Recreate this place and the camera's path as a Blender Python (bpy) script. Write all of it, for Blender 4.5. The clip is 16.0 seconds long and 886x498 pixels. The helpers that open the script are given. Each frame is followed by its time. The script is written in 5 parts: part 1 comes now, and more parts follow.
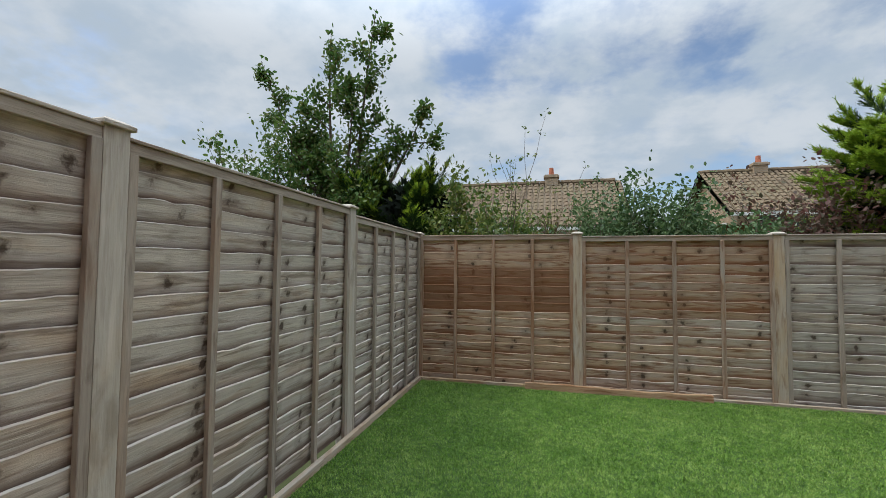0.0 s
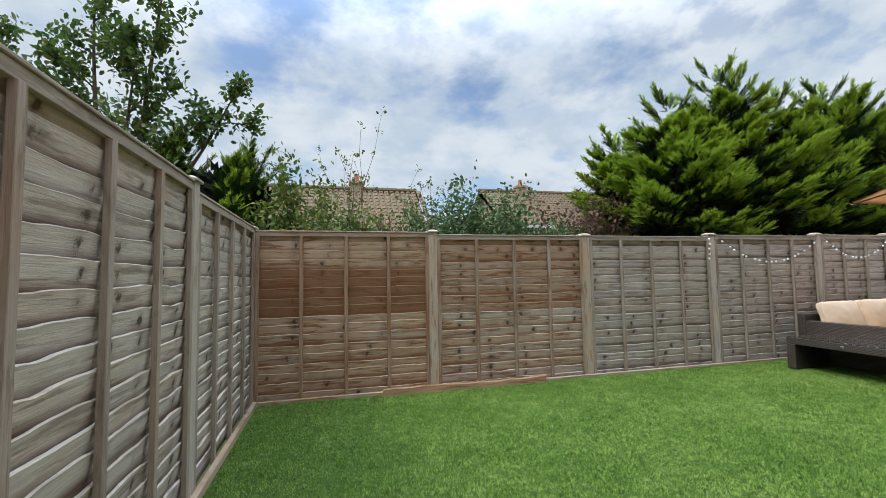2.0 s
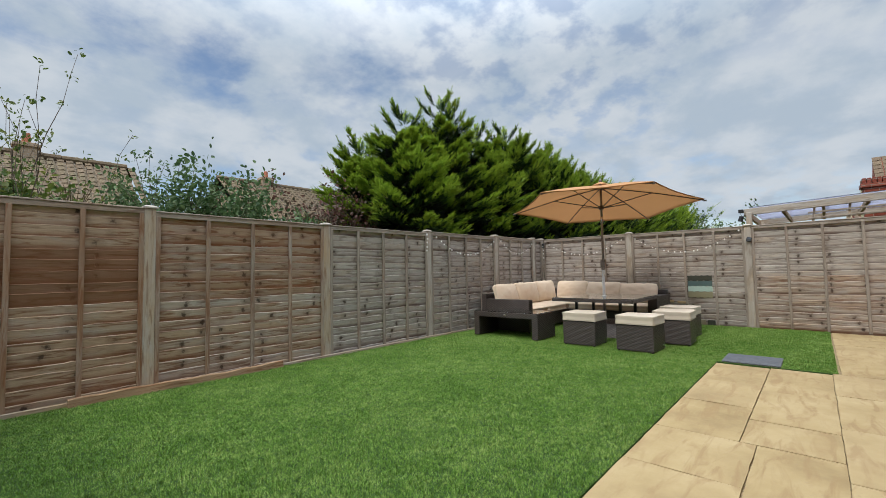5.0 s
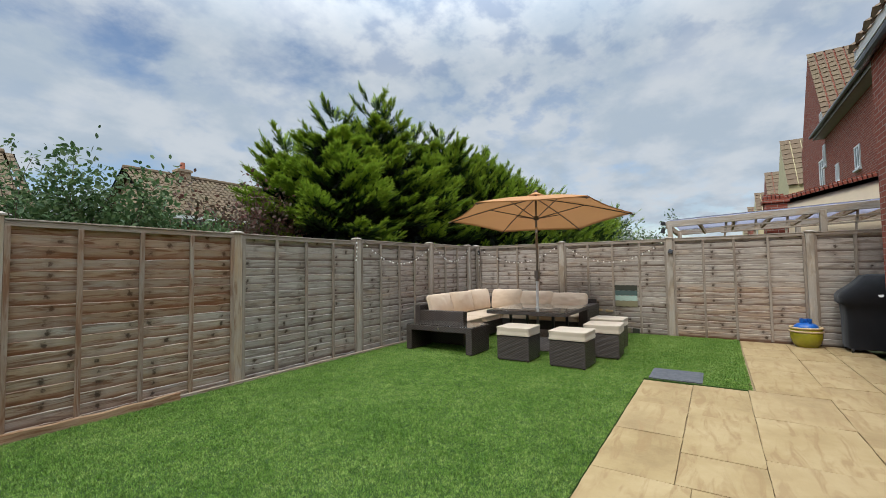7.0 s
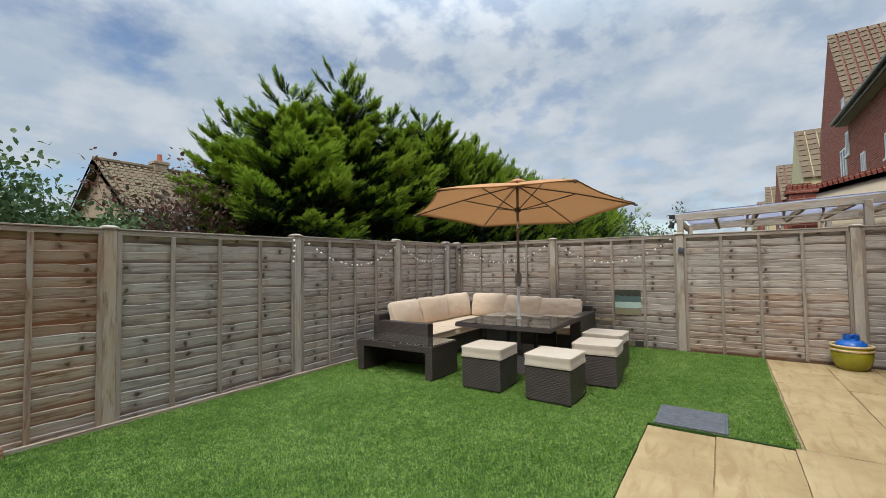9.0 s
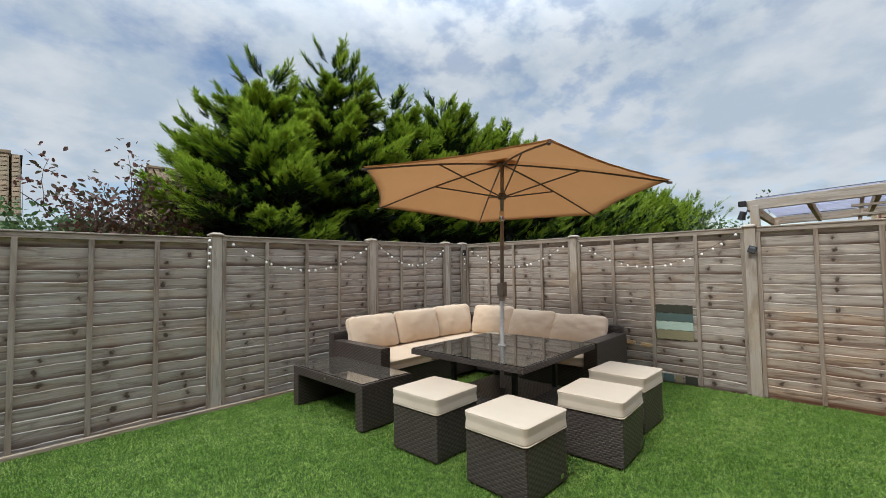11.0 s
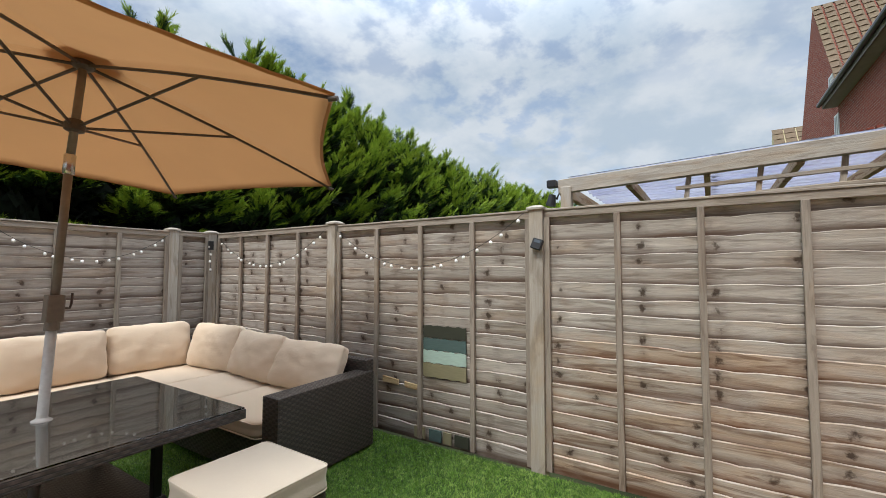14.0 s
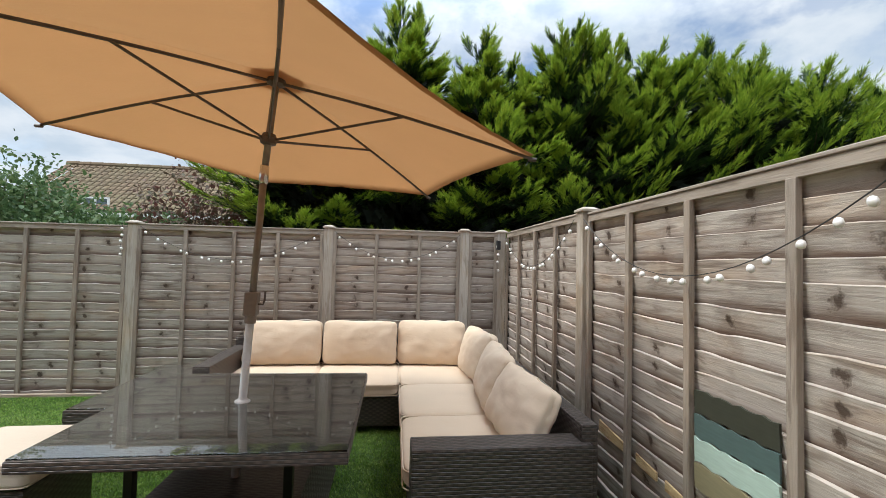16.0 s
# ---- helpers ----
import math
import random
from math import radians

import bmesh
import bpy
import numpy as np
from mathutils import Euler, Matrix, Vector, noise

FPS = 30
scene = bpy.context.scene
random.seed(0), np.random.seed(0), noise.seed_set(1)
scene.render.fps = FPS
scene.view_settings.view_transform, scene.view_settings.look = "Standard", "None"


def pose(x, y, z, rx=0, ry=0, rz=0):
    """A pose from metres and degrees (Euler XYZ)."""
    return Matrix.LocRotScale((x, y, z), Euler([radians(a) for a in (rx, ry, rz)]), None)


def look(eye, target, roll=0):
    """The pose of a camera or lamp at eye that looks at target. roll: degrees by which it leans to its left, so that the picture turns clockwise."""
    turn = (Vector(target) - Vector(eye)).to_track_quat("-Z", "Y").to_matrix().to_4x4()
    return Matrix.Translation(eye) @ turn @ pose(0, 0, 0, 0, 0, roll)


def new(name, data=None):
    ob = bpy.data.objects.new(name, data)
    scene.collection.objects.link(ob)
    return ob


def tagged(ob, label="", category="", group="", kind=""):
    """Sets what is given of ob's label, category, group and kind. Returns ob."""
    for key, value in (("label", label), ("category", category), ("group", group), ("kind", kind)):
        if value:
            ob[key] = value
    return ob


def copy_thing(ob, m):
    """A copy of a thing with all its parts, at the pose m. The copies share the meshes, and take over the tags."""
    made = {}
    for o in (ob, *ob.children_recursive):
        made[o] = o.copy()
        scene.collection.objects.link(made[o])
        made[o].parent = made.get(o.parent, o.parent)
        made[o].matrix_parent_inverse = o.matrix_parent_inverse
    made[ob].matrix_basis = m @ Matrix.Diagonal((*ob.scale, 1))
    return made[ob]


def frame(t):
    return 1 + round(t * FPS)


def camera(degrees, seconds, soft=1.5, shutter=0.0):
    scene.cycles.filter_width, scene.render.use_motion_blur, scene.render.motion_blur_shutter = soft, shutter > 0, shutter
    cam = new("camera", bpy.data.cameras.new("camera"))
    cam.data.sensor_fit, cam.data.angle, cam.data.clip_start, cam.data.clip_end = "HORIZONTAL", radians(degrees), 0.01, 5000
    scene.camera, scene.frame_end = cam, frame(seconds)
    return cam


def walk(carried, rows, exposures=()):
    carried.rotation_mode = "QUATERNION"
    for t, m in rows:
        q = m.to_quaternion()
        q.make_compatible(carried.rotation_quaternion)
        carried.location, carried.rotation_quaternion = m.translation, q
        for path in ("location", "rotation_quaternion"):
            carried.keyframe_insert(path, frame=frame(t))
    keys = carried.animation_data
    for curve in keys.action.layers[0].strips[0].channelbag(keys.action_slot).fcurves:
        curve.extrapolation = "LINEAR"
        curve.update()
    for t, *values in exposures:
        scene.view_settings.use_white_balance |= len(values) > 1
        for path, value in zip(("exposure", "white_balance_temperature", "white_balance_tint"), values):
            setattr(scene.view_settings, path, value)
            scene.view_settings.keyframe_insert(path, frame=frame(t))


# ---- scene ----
cam = camera(93.5, 16.0, soft=0.6)
PATH = [
    (0, (-0.266, 0.154, 1.327), (-0.748, 2.092, 1.418), 0.5),
    (0.5, (-0.523, 0.337, 1.319), (-0.824, 2.312, 1.41), 0.2),
    (1, (-0.722, 0.543, 1.32), (-0.768, 2.54, 1.422), -0.1),
    (1.5, (-0.88, 0.614, 1.274), (-0.637, 2.596, 1.39), -0.6),
    (2, (-0.985, 0.516, 1.224), (-0.482, 2.447, 1.355), -1.0),
    (2.5, (-1.03, 0.422, 1.155), (-0.309, 2.282, 1.294), -1.4),
    (3, (-1.053, 0.381, 1.068), (-0.158, 2.164, 1.208), -1.6),
    (3.5, (-1.066, 0.38, 1.06), (0.0, 2.067, 1.186), -1.5),
    (4, (-1.047, 0.336, 1.045), (0.178, 1.912, 1.165), -1.5),
    (4.5, (-1.049, 0.334, 1.065), (0.329, 1.78, 1.174), -1.3),
    (5, (-1.029, 0.302, 1.052), (0.462, 1.63, 1.161), -1.2),
    (7.5, (-0.48, 0.494, 1.312), (1.202, 1.574, 1.398), -0.9),
    (8, (-0.169, 0.545, 1.345), (1.515, 1.62, 1.423), -0.9),
    (8.5, (0.194, 0.608, 1.325), (1.876, 1.688, 1.405), -0.9),
    (10.8, (2.239, 0.543, 1.38), (3.709, 1.897, 1.456), -0.9),
    (11, (2.416, 0.508, 1.35), (3.873, 1.875, 1.443), -0.9),
    (11.5, (2.899, 0.422, 1.334), (4.347, 1.798, 1.433), -1.0),
    (12, (3.402, 0.294, 1.323), (4.903, 1.611, 1.434), -1.2),
    (12.5, (3.784, 0.114, 1.32), (5.383, 1.309, 1.438), -1.2),
    (13, (4.177, 0.136, 1.31), (5.863, 1.206, 1.412), -1.1),
    (13.5, (4.593, 0.153, 1.288), (6.323, 1.151, 1.395), -0.5),
    (14, (5.031, 0.189, 1.32), (6.728, 1.244, 1.421), 0.0),
    (14.5, (5.462, 0.301, 1.326), (6.97, 1.61, 1.43), 0.4),
    (15, (5.857, 0.330, 1.343), (7.022, 1.953, 1.432), 1.0),
    (15.5, (6.243, 0.363, 1.341), (6.966, 2.226, 1.417), 1.5),
    (16, (6.531, 0.468, 1.375), (6.763, 2.453, 1.449), 1.4),
]
walk(cam, [(t, look(eye, target, roll)) for t, eye, target, roll in PATH],
     [(0.0, 0.06), (0.8, 0.15), (1.5, 0.30), (3.0, 0.30), (3.5, 0.26), (4.2, 0.15), (5.0, 0.0), (8.5, 0.0), (11.0, 0.07), (13.0, 0.12), (14.5, 0.22), (16.0, 0.42)])

# ---- world, sun ----
world = bpy.data.worlds.new("sky")
scene.world = world
world.use_nodes = True
SUN_AZ, SUN_EL = radians(182), radians(55)     # where the sun stands, counted from +x towards +y


def sky_nodes():
    nt = world.node_tree
    nt.nodes.clear()
    N, L = nt.nodes.new, nt.links.new
    out, bg = N("ShaderNodeOutputWorld"), N("ShaderNodeBackground")
    sky = N("ShaderNodeTexSky")
    sky.sky_type, sky.sun_disc = "NISHITA", False
    sky.sun_elevation, sky.sun_rotation = SUN_EL, radians(90) - SUN_AZ
    tc, sep = N("ShaderNodeTexCoord"), N("ShaderNodeSeparateXYZ")
    L(tc.outputs["Generated"], sep.inputs[0])
    up = N("ShaderNodeMath"); up.operation = "MAXIMUM"; up.inputs[1].default_value = 0.0
    L(sep.outputs[2], up.inputs[0])
    add = N("ShaderNodeMath"); add.operation = "ADD"; add.inputs[1].default_value = 0.30
    L(up.outputs[0], add.inputs[0])
    comb = N("ShaderNodeCombineXYZ")
    for i in (0, 1):
        d = N("ShaderNodeMath"); d.operation = "DIVIDE"
        L(sep.outputs[i], d.inputs[0]); L(add.outputs[0], d.inputs[1]); L(d.outputs[0], comb.inputs[i])
    comb.inputs[2].default_value = 3.7

    def cloud(scale, detail, rough, lo, hi, off):
        m = N("ShaderNodeMapping"); m.inputs["Location"].default_value = off
        L(comb.outputs[0], m.inputs[0])
        n = N("ShaderNodeTexNoise")
        n.inputs["Scale"].default_value, n.inputs["Detail"].default_value, n.inputs["Roughness"].default_value = scale, detail, rough
        n.inputs["Distortion"].default_value = 0.08
        L(m.outputs[0], n.inputs["Vector"])
        r = N("ShaderNodeMapRange"); r.interpolation_type = "SMOOTHSTEP"
        r.inputs["From Min"].default_value, r.inputs["From Max"].default_value = lo, hi
        L(n.outputs[0], r.inputs["Value"])
        return r.outputs[0]
    cover = cloud(1.5, 9, 0.58, 0.32, 0.46, (0.6, 0.3, 0))
    puffs = cloud(3.8, 8, 0.56, 0.36, 0.64, (2.2, 4.1, 0.5))
    # fine ripples of small clouds that let blue through in places
    ripples, where = cloud(8.5, 5, 0.55, 0.36, 0.56, (1.3, 0.7, 0.2)), cloud(0.9, 3, 0.5, 0.40, 0.62, (5.1, 2.2, 0.4))
    thin = N("ShaderNodeMath"); thin.operation = "SUBTRACT"; thin.inputs[0].default_value = 1.0
    L(ripples, thin.inputs[1])
    part_open = N("ShaderNodeMath"); part_open.operation = "MULTIPLY"
    L(thin.outputs[0], part_open.inputs[0]); L(where, part_open.inputs[1])
    hole = N("ShaderNodeMath"); hole.operation = "MULTIPLY_ADD"; hole.inputs[1].default_value, hole.inputs[2].default_value = -0.55, 1.0
    L(part_open.outputs[0], hole.inputs[0])
    veil = N("ShaderNodeMath"); veil.operation = "MULTIPLY"
    L(cover, veil.inputs[0]); L(hole.outputs[0], veil.inputs[1])
    cover = veil.outputs[0]
    tone = N("ShaderNodeMix"); tone.data_type = "RGBA"
    tone.inputs[6].default_value, tone.inputs[7].default_value = (0.43, 0.515, 0.61, 1), (0.585, 0.64, 0.70, 1)
    L(puffs, tone.inputs[0])
    dim = N("ShaderNodeVectorMath"); dim.operation = "SCALE"; dim.inputs["Scale"].default_value = 0.14
    L(sky.outputs[0], dim.inputs[0])
    mix = N("ShaderNodeMix"); mix.data_type = "RGBA"
    L(cover, mix.inputs[0]); L(dim.outputs[0], mix.inputs[6]); L(tone.outputs[2], mix.inputs[7])
    # an overcast dome is brightest overhead
    zen = N("ShaderNodeMapRange"); zen.interpolation_type = "SMOOTHSTEP"
    for i, v in zip((1, 2, 3, 4), (0.42, 1.0, 1.0, 5.6)):
        zen.inputs[i].default_value = v
    L(up.outputs[0], zen.inputs[0])
    L(zen.outputs[0], bg.inputs[1])
    L(mix.outputs[2], bg.inputs[0]); L(bg.outputs[0], out.inputs[0])


sky_nodes()
lamp = bpy.data.lights.new("sun", "SUN")
lamp.energy, lamp.angle, lamp.color = 1.9, radians(16), (1.0, 0.95, 0.87)
sun = new("sun", lamp)
sun.matrix_world = look((0, 0, 30), (-math.cos(SUN_AZ) * math.cos(SUN_EL), -math.sin(SUN_AZ) * math.cos(SUN_EL), 30 - math.sin(SUN_EL)))
scene.view_settings.exposure = 0.0


# ---- material tools ----
class Mat:
    """A small builder for node materials."""

    def __init__(self, name, rough=0.7, metal=0.0, spec=0.5):
        self.m = bpy.data.materials.new(name)
        self.m.use_nodes = True
        self.t = self.m.node_tree
        self.b = self.t.nodes["Principled BSDF"]
        self.b.inputs["Roughness"].default_value = rough
        self.b.inputs["Metallic"].default_value = metal
        self.b.inputs["Specular IOR Level"].default_value = spec

    def N(self, kind, **kw):
        n = self.t.nodes.new("ShaderNode" + kind)
        for k, v in kw.items():
            n.inputs[k.replace("_", " ")].default_value = v
        return n

    def L(self, a, b):
        self.t.links.new(a, b)

    def coords(self, kind="Object", scale=(1, 1, 1), per_object=False):
        tc = self.N("TexCoord")
        mp = self.N("Mapping")
        mp.inputs["Scale"].default_value = scale
        self.L(tc.outputs[kind], mp.inputs[0])
        if per_object:
            oi = self.N("ObjectInfo")
            mul = self.N("Math"); mul.operation = "MULTIPLY"; mul.inputs[1].default_value = 37.0
            self.L(oi.outputs["Random"], mul.inputs[0])
            self.L(mul.outputs[0], mp.inputs["Location"])
        return mp.outputs[0]

    def noise(self, vec, scale=5, detail=4, rough=0.55, dist=0.0):
        n = self.N("TexNoise", Scale=scale, Detail=detail, Roughness=rough, Distortion=dist)
        self.L(vec, n.inputs["Vector"])
        return n.outputs[0]

    def ramp(self, fac, stops):
        r = self.N("ValToRGB")
        el = r.color_ramp.elements
        while len(el) < len(stops):
            el.new(0.5)
        for e, (p, c) in zip(el, stops):
            e.position, e.color = p, (*c, 1)
        self.L(fac, r.inputs[0])
        return r.outputs[0]

    def rng(self, fac, a, b, c=0.0, d=1.0):
        r = self.N("MapRange")
        for i, v in zip((1, 2, 3, 4), (a, b, c, d)):
            r.inputs[i].default_value = v
        self.L(fac, r.inputs[0])
        return r.outputs[0]

    def mix(self, fac, a, b, mode="MIX"):
        x = self.N("Mix")
        x.data_type, x.blend_type = "RGBA", mode
        for v, i in ((fac, 0), (a, 6), (b, 7)):
            if isinstance(v, (int, float)):
                x.inputs[i].default_value = v
            elif isinstance(v, tuple):
                x.inputs[i].default_value = (*v, 1)
            else:
                self.L(v, x.inputs[i])
        return x.outputs[2]

    def math(self, op, a, b=0.0):
        x = self.N("Math")
        x.operation = op
        for i, v in enumerate((a, b)):
            if isinstance(v, (int, float)):
                x.inputs[i].default_value = v
            else:
                self.L(v, x.inputs[i])
        return x.outputs[0]

    def color(self, c):
        if isinstance(c, tuple):
            self.b.inputs["Base Color"].default_value = (*c, 1)
        else:
            self.L(c, self.b.inputs["Base Color"])
        return self

    def rough(self, r):
        self.L(r, self.b.inputs["Roughness"])

    def bump(self, h, strength=0.3, distance=0.01):
        b = self.N("Bump", Strength=strength, Distance=distance)
        self.L(h, b.inputs["Height"])
        self.L(b.outputs[0], self.b.inputs["Normal"])
        return self


def plain(name, c, rough=0.6, metal=0.0, spec=0.5, vary=0.12, scale=30, bump=0.1):
    """A paint, plastic or metal with slight mottling."""
    k = Mat(name, rough, metal, spec)
    v = k.coords("Object")
    n = k.noise(v, scale, 5)
    lo, hi = tuple(x * (1 - vary) for x in c), tuple(min(1, x * (1 + vary)) for x in c)
    k.color(k.ramp(n, [(0.3, lo), (0.7, hi)]))
    if bump:
        k.bump(n, bump, 0.003)
    return k.m


def weathered_wood(name, grey, brown, dark, knots=True, rough=0.85, edge=False):
    """Sawn softwood, grain along the local x axis; the object's own colour sets how brown (red channel) and how dark
    (green) it has gone and where its knots sit (blue)."""
    k = Mat(name, rough, 0.0, 0.25)
    oi = k.N("ObjectInfo")
    col = k.N("SeparateColor")
    k.L(oi.outputs["Color"], col.inputs[0])
    grainv = k.coords("Object", (1.6, 26, 26), True)
    fine = k.noise(grainv, 3.0, 8, 0.65, 1.2)
    broad = k.noise(k.coords("Object", (1.1, 3, 5), True), 1.6, 5, 0.6, 0.6)
    streak = k.noise(k.coords("Object", (0.7, 30, 16), True), 2.0, 4, 0.6, 0.4)
    brownness = k.math("ADD", col.outputs[0], k.rng(broad, 0.3, 0.7, -0.38, 0.38))
    base = k.mix(k.rng(brownness, 0.15, 0.85), grey, brown)
    base = k.mix(k.rng(fine, 0.34, 0.60), k.mix(0.24, base, dark), base)
    rust = k.mix(k.rng(col.outputs[0], 0.25, 0.65), dark, (0.21, 0.085, 0.034))
    base = k.mix(k.rng(streak, 0.50, 0.72, 0, 0.22), base, rust)
    blot = k.noise(k.coords("Object", (1.3, 3, 13), True), 2.2, 5, 0.58, 0.8)
    base = k.mix(k.math("MULTIPLY", k.rng(blot, 0.51, 0.63), k.rng(col.outputs[0], 0.1, 0.7, 0.45, 0.85)), base, rust)
    pale = k.noise(k.coords("Object", (1.5, 12, 9), True), 2.3, 3, 0.5, 0.5)
    base = k.mix(k.math("MULTIPLY", k.rng(pale, 0.55, 0.8, 0, 0.45), k.rng(col.outputs[0], 0.2, 0.9, 1.0, 0.15)), base, tuple(min(1, c * 1.5) for c in grey))
    height = fine
    if knots:
        sx = k.N("SeparateXYZ")
        tcx = k.coords("Object")
        k.L(tcx, sx.inputs[0])
        w = k.math("ADD", k.math("MULTIPLY", sx.outputs[0], 2.3), k.math("MULTIPLY", col.outputs[2], 90.0))
        w = k.math("ADD", w, k.math("MULTIPLY", k.rng(oi.outputs["Random"], 0, 1, -0.5, 0.5), 0.10))
        vo = k.N("TexVoronoi", Scale=1.0, Randomness=0.8)
        vo.voronoi_dimensions = "1D"
        k.L(w, vo.inputs["W"])
        jag = k.noise(k.coords("Object", (22, 22, 22), True), 1.0, 3, 0.6)
        zc = k.math("SUBTRACT", sx.outputs[2], 0.066)
        dx = k.math("MULTIPLY", vo.outputs["Distance"], 13.0)
        dz = k.math("MULTIPLY", zc, 25.0)
        rr = k.math("SQRT", k.math("ADD", k.math("MULTIPLY", dx, dx), k.math("MULTIPLY", dz, dz)))
        rr = k.math("ADD", rr, k.rng(jag, 0, 1, -1.4, 1.4))
        some = k.noise(k.coords("Object", (1, 1, 1), True), 3.1, 1)
        rr = k.math("ADD", rr, k.rng(some, 0.36, 0.52, 1.4, 0.0))
        knot = k.rng(rr, 0.2, 0.75, 1, 0)
        halo = k.rng(rr, 0.4, 2.2, 0.4, 0)
        base = k.mix(halo, base, dark)
        base = k.mix(k.math("MULTIPLY", knot, 0.88), base, tuple(c * 0.45 for c in dark))
        height = k.math("SUBTRACT", fine, k.math("MULTIPLY", knot, 0.7))
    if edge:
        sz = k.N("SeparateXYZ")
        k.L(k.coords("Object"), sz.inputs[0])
        # pale upper edge: wear plus the light its ledge catches, put into the colour
        worn_lit_edge = k.math("MULTIPLY", k.rng(sz.outputs[2], 0.102, 0.113, 0, 0.32), k.math("MULTIPLY", k.rng(pale, 0.38, 0.62, 0.05, 1), k.rng(col.outputs[0], 0.3, 1.0, 1.0, 0.6)))
        base = k.mix(worn_lit_edge, base, (0.66, 0.60, 0.52))
        # dark lower band: water stain and the shade of the lap, both painted in
        stain_lap_shade = k.math("MULTIPLY", k.rng(sz.outputs[2], 0.018, 0.056, 1.0, 0.0), k.rng(broad, 0.30, 0.60, 0.55, 1))
        base = k.mix(stain_lap_shade, base, rust)
    base = k.mix(col.outputs[1], base, rust)
    base = k.mix(k.rng(oi.outputs["Random"], 0, 1, 0.0, 0.16), base, dark)
    k.color(base)
    k.bump(k.math("ADD", height, k.math("MULTIPLY", streak, 0.6)), 0.6, 0.005)
    return k.m


def weave(name, lo, hi, rough=0.42):
    """Flat plastic wicker: rows of strands passing over and under upright stakes, in metres of the unwrapped faces."""
    k = Mat(name, rough, 0.0, 0.5)
    v = k.coords("UV")
    sp = k.N("SeparateXYZ")
    k.L(v, sp.inputs[0])
    rows = k.math("DIVIDE", sp.outputs[1], 0.0165)
    odd = k.math("MODULO", k.math("ABSOLUTE", k.math("FLOOR", rows)), 2.0)
    s = k.math("SINE", k.math("ADD", k.math("MULTIPLY", sp.outputs[0], 3.14159 / 0.030), k.math("MULTIPLY", odd, 3.14159)))
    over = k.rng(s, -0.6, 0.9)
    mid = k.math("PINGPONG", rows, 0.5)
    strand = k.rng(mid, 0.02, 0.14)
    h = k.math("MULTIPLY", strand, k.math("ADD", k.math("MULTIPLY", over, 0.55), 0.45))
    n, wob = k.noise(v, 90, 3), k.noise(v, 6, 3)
    # colour follows strand height: shade of dips and gaps painted in as near-black
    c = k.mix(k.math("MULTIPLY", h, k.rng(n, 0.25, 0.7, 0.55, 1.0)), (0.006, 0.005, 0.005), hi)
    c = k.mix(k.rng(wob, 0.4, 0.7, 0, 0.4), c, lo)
    k.color(c)
    k.bump(h, 0.9, 0.004)
    return k.m


def bricks(name, c1, c2, mortar):
    k = Mat(name, 0.9, 0, 0.2)
    v = k.coords("UV")
    br = k.N("TexBrick", Scale=1.0)
    br.inputs["Mortar Size"].default_value, br.inputs["Mortar Smooth"].default_value = 0.006, 0.2
    br.inputs["Brick Width"].default_value, br.inputs["Row Height"].default_value = 0.225, 0.075
    br.inputs["Color1"].default_value, br.inputs["Color2"].default_value = (*c1, 1), (*c2, 1)
    br.inputs["Mortar"].default_value = (*mortar, 1)
    k.L(v, br.inputs["Vector"])
    n, big = k.noise(v, 55, 5), k.noise(v, 0.9, 4)
    c = k.mix(k.rng(n, 0.3, 0.7, 0, 0.35), br.outputs[0], tuple(x * 0.6 for x in c1))
    c = k.mix(k.rng(big, 0.4, 0.7, 0, 0.25), c, c2)
    k.color(c)
    k.bump(k.math("SUBTRACT", k.math("MULTIPLY", n, 0.2), br.outputs["Fac"]), 0.6, 0.008)
    return k.m


def leaf_mat(name, cols, rough=0.55, trans=0.35):
    """Foliage: colour varies from leaf to leaf and over the crown; some light passes through."""
    k = Mat(name, rough, 0, 0.3)
    g = k.N("NewGeometry")
    big = k.noise(k.coords("Object"), 0.9, 3)
    f = k.math("ADD", k.math("MULTIPLY", g.outputs["Random Per Island"], 0.6), k.math("MULTIPLY", big, 0.4))
    stops = [(0.1 + 0.8 * i / (len(cols) - 1), c) for i, c in enumerate(cols)]
    c = k.ramp(f, stops)
    k.color(c)
    tr = k.N("BsdfTranslucent")
    k.L(c, tr.inputs[0])
    mx = k.N("MixShader", Fac=trans)
    k.L(k.b.outputs[0], mx.inputs[1]); k.L(tr.outputs[0], mx.inputs[2])
    k.L(mx.outputs[0], k.t.nodes["Material Output"].inputs[0])
    return k.m


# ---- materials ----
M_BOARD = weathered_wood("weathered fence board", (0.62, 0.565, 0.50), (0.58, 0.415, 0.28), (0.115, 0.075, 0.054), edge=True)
M_BATTEN = weathered_wood("weathered batten", (0.39, 0.335, 0.275), (0.34, 0.21, 0.125), (0.12, 0.085, 0.062), False)
M_POST = weathered_wood("fence post timber", (0.45, 0.405, 0.345), (0.48, 0.34, 0.20), (0.19, 0.145, 0.10), False)
M_RAW = weathered_wood("freshly split timber", (0.58, 0.44, 0.25), (0.60, 0.42, 0.2), (0.28, 0.17, 0.08), False)
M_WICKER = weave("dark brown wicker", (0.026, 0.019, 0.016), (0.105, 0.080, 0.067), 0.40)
M_DARKMETAL = plain("dark brown powder-coated metal", (0.085, 0.062, 0.048), 0.45, 0.0)
M_TAUPE = plain("taupe painted aluminium", (0.20, 0.165, 0.135), 0.45, 0.0)
M_GREYPOLE = plain("grey painted aluminium", (0.56, 0.56, 0.54), 0.45, 0.0)
M_CHROME = plain("bright steel", (0.6, 0.58, 0.55), 0.25, 1.0)
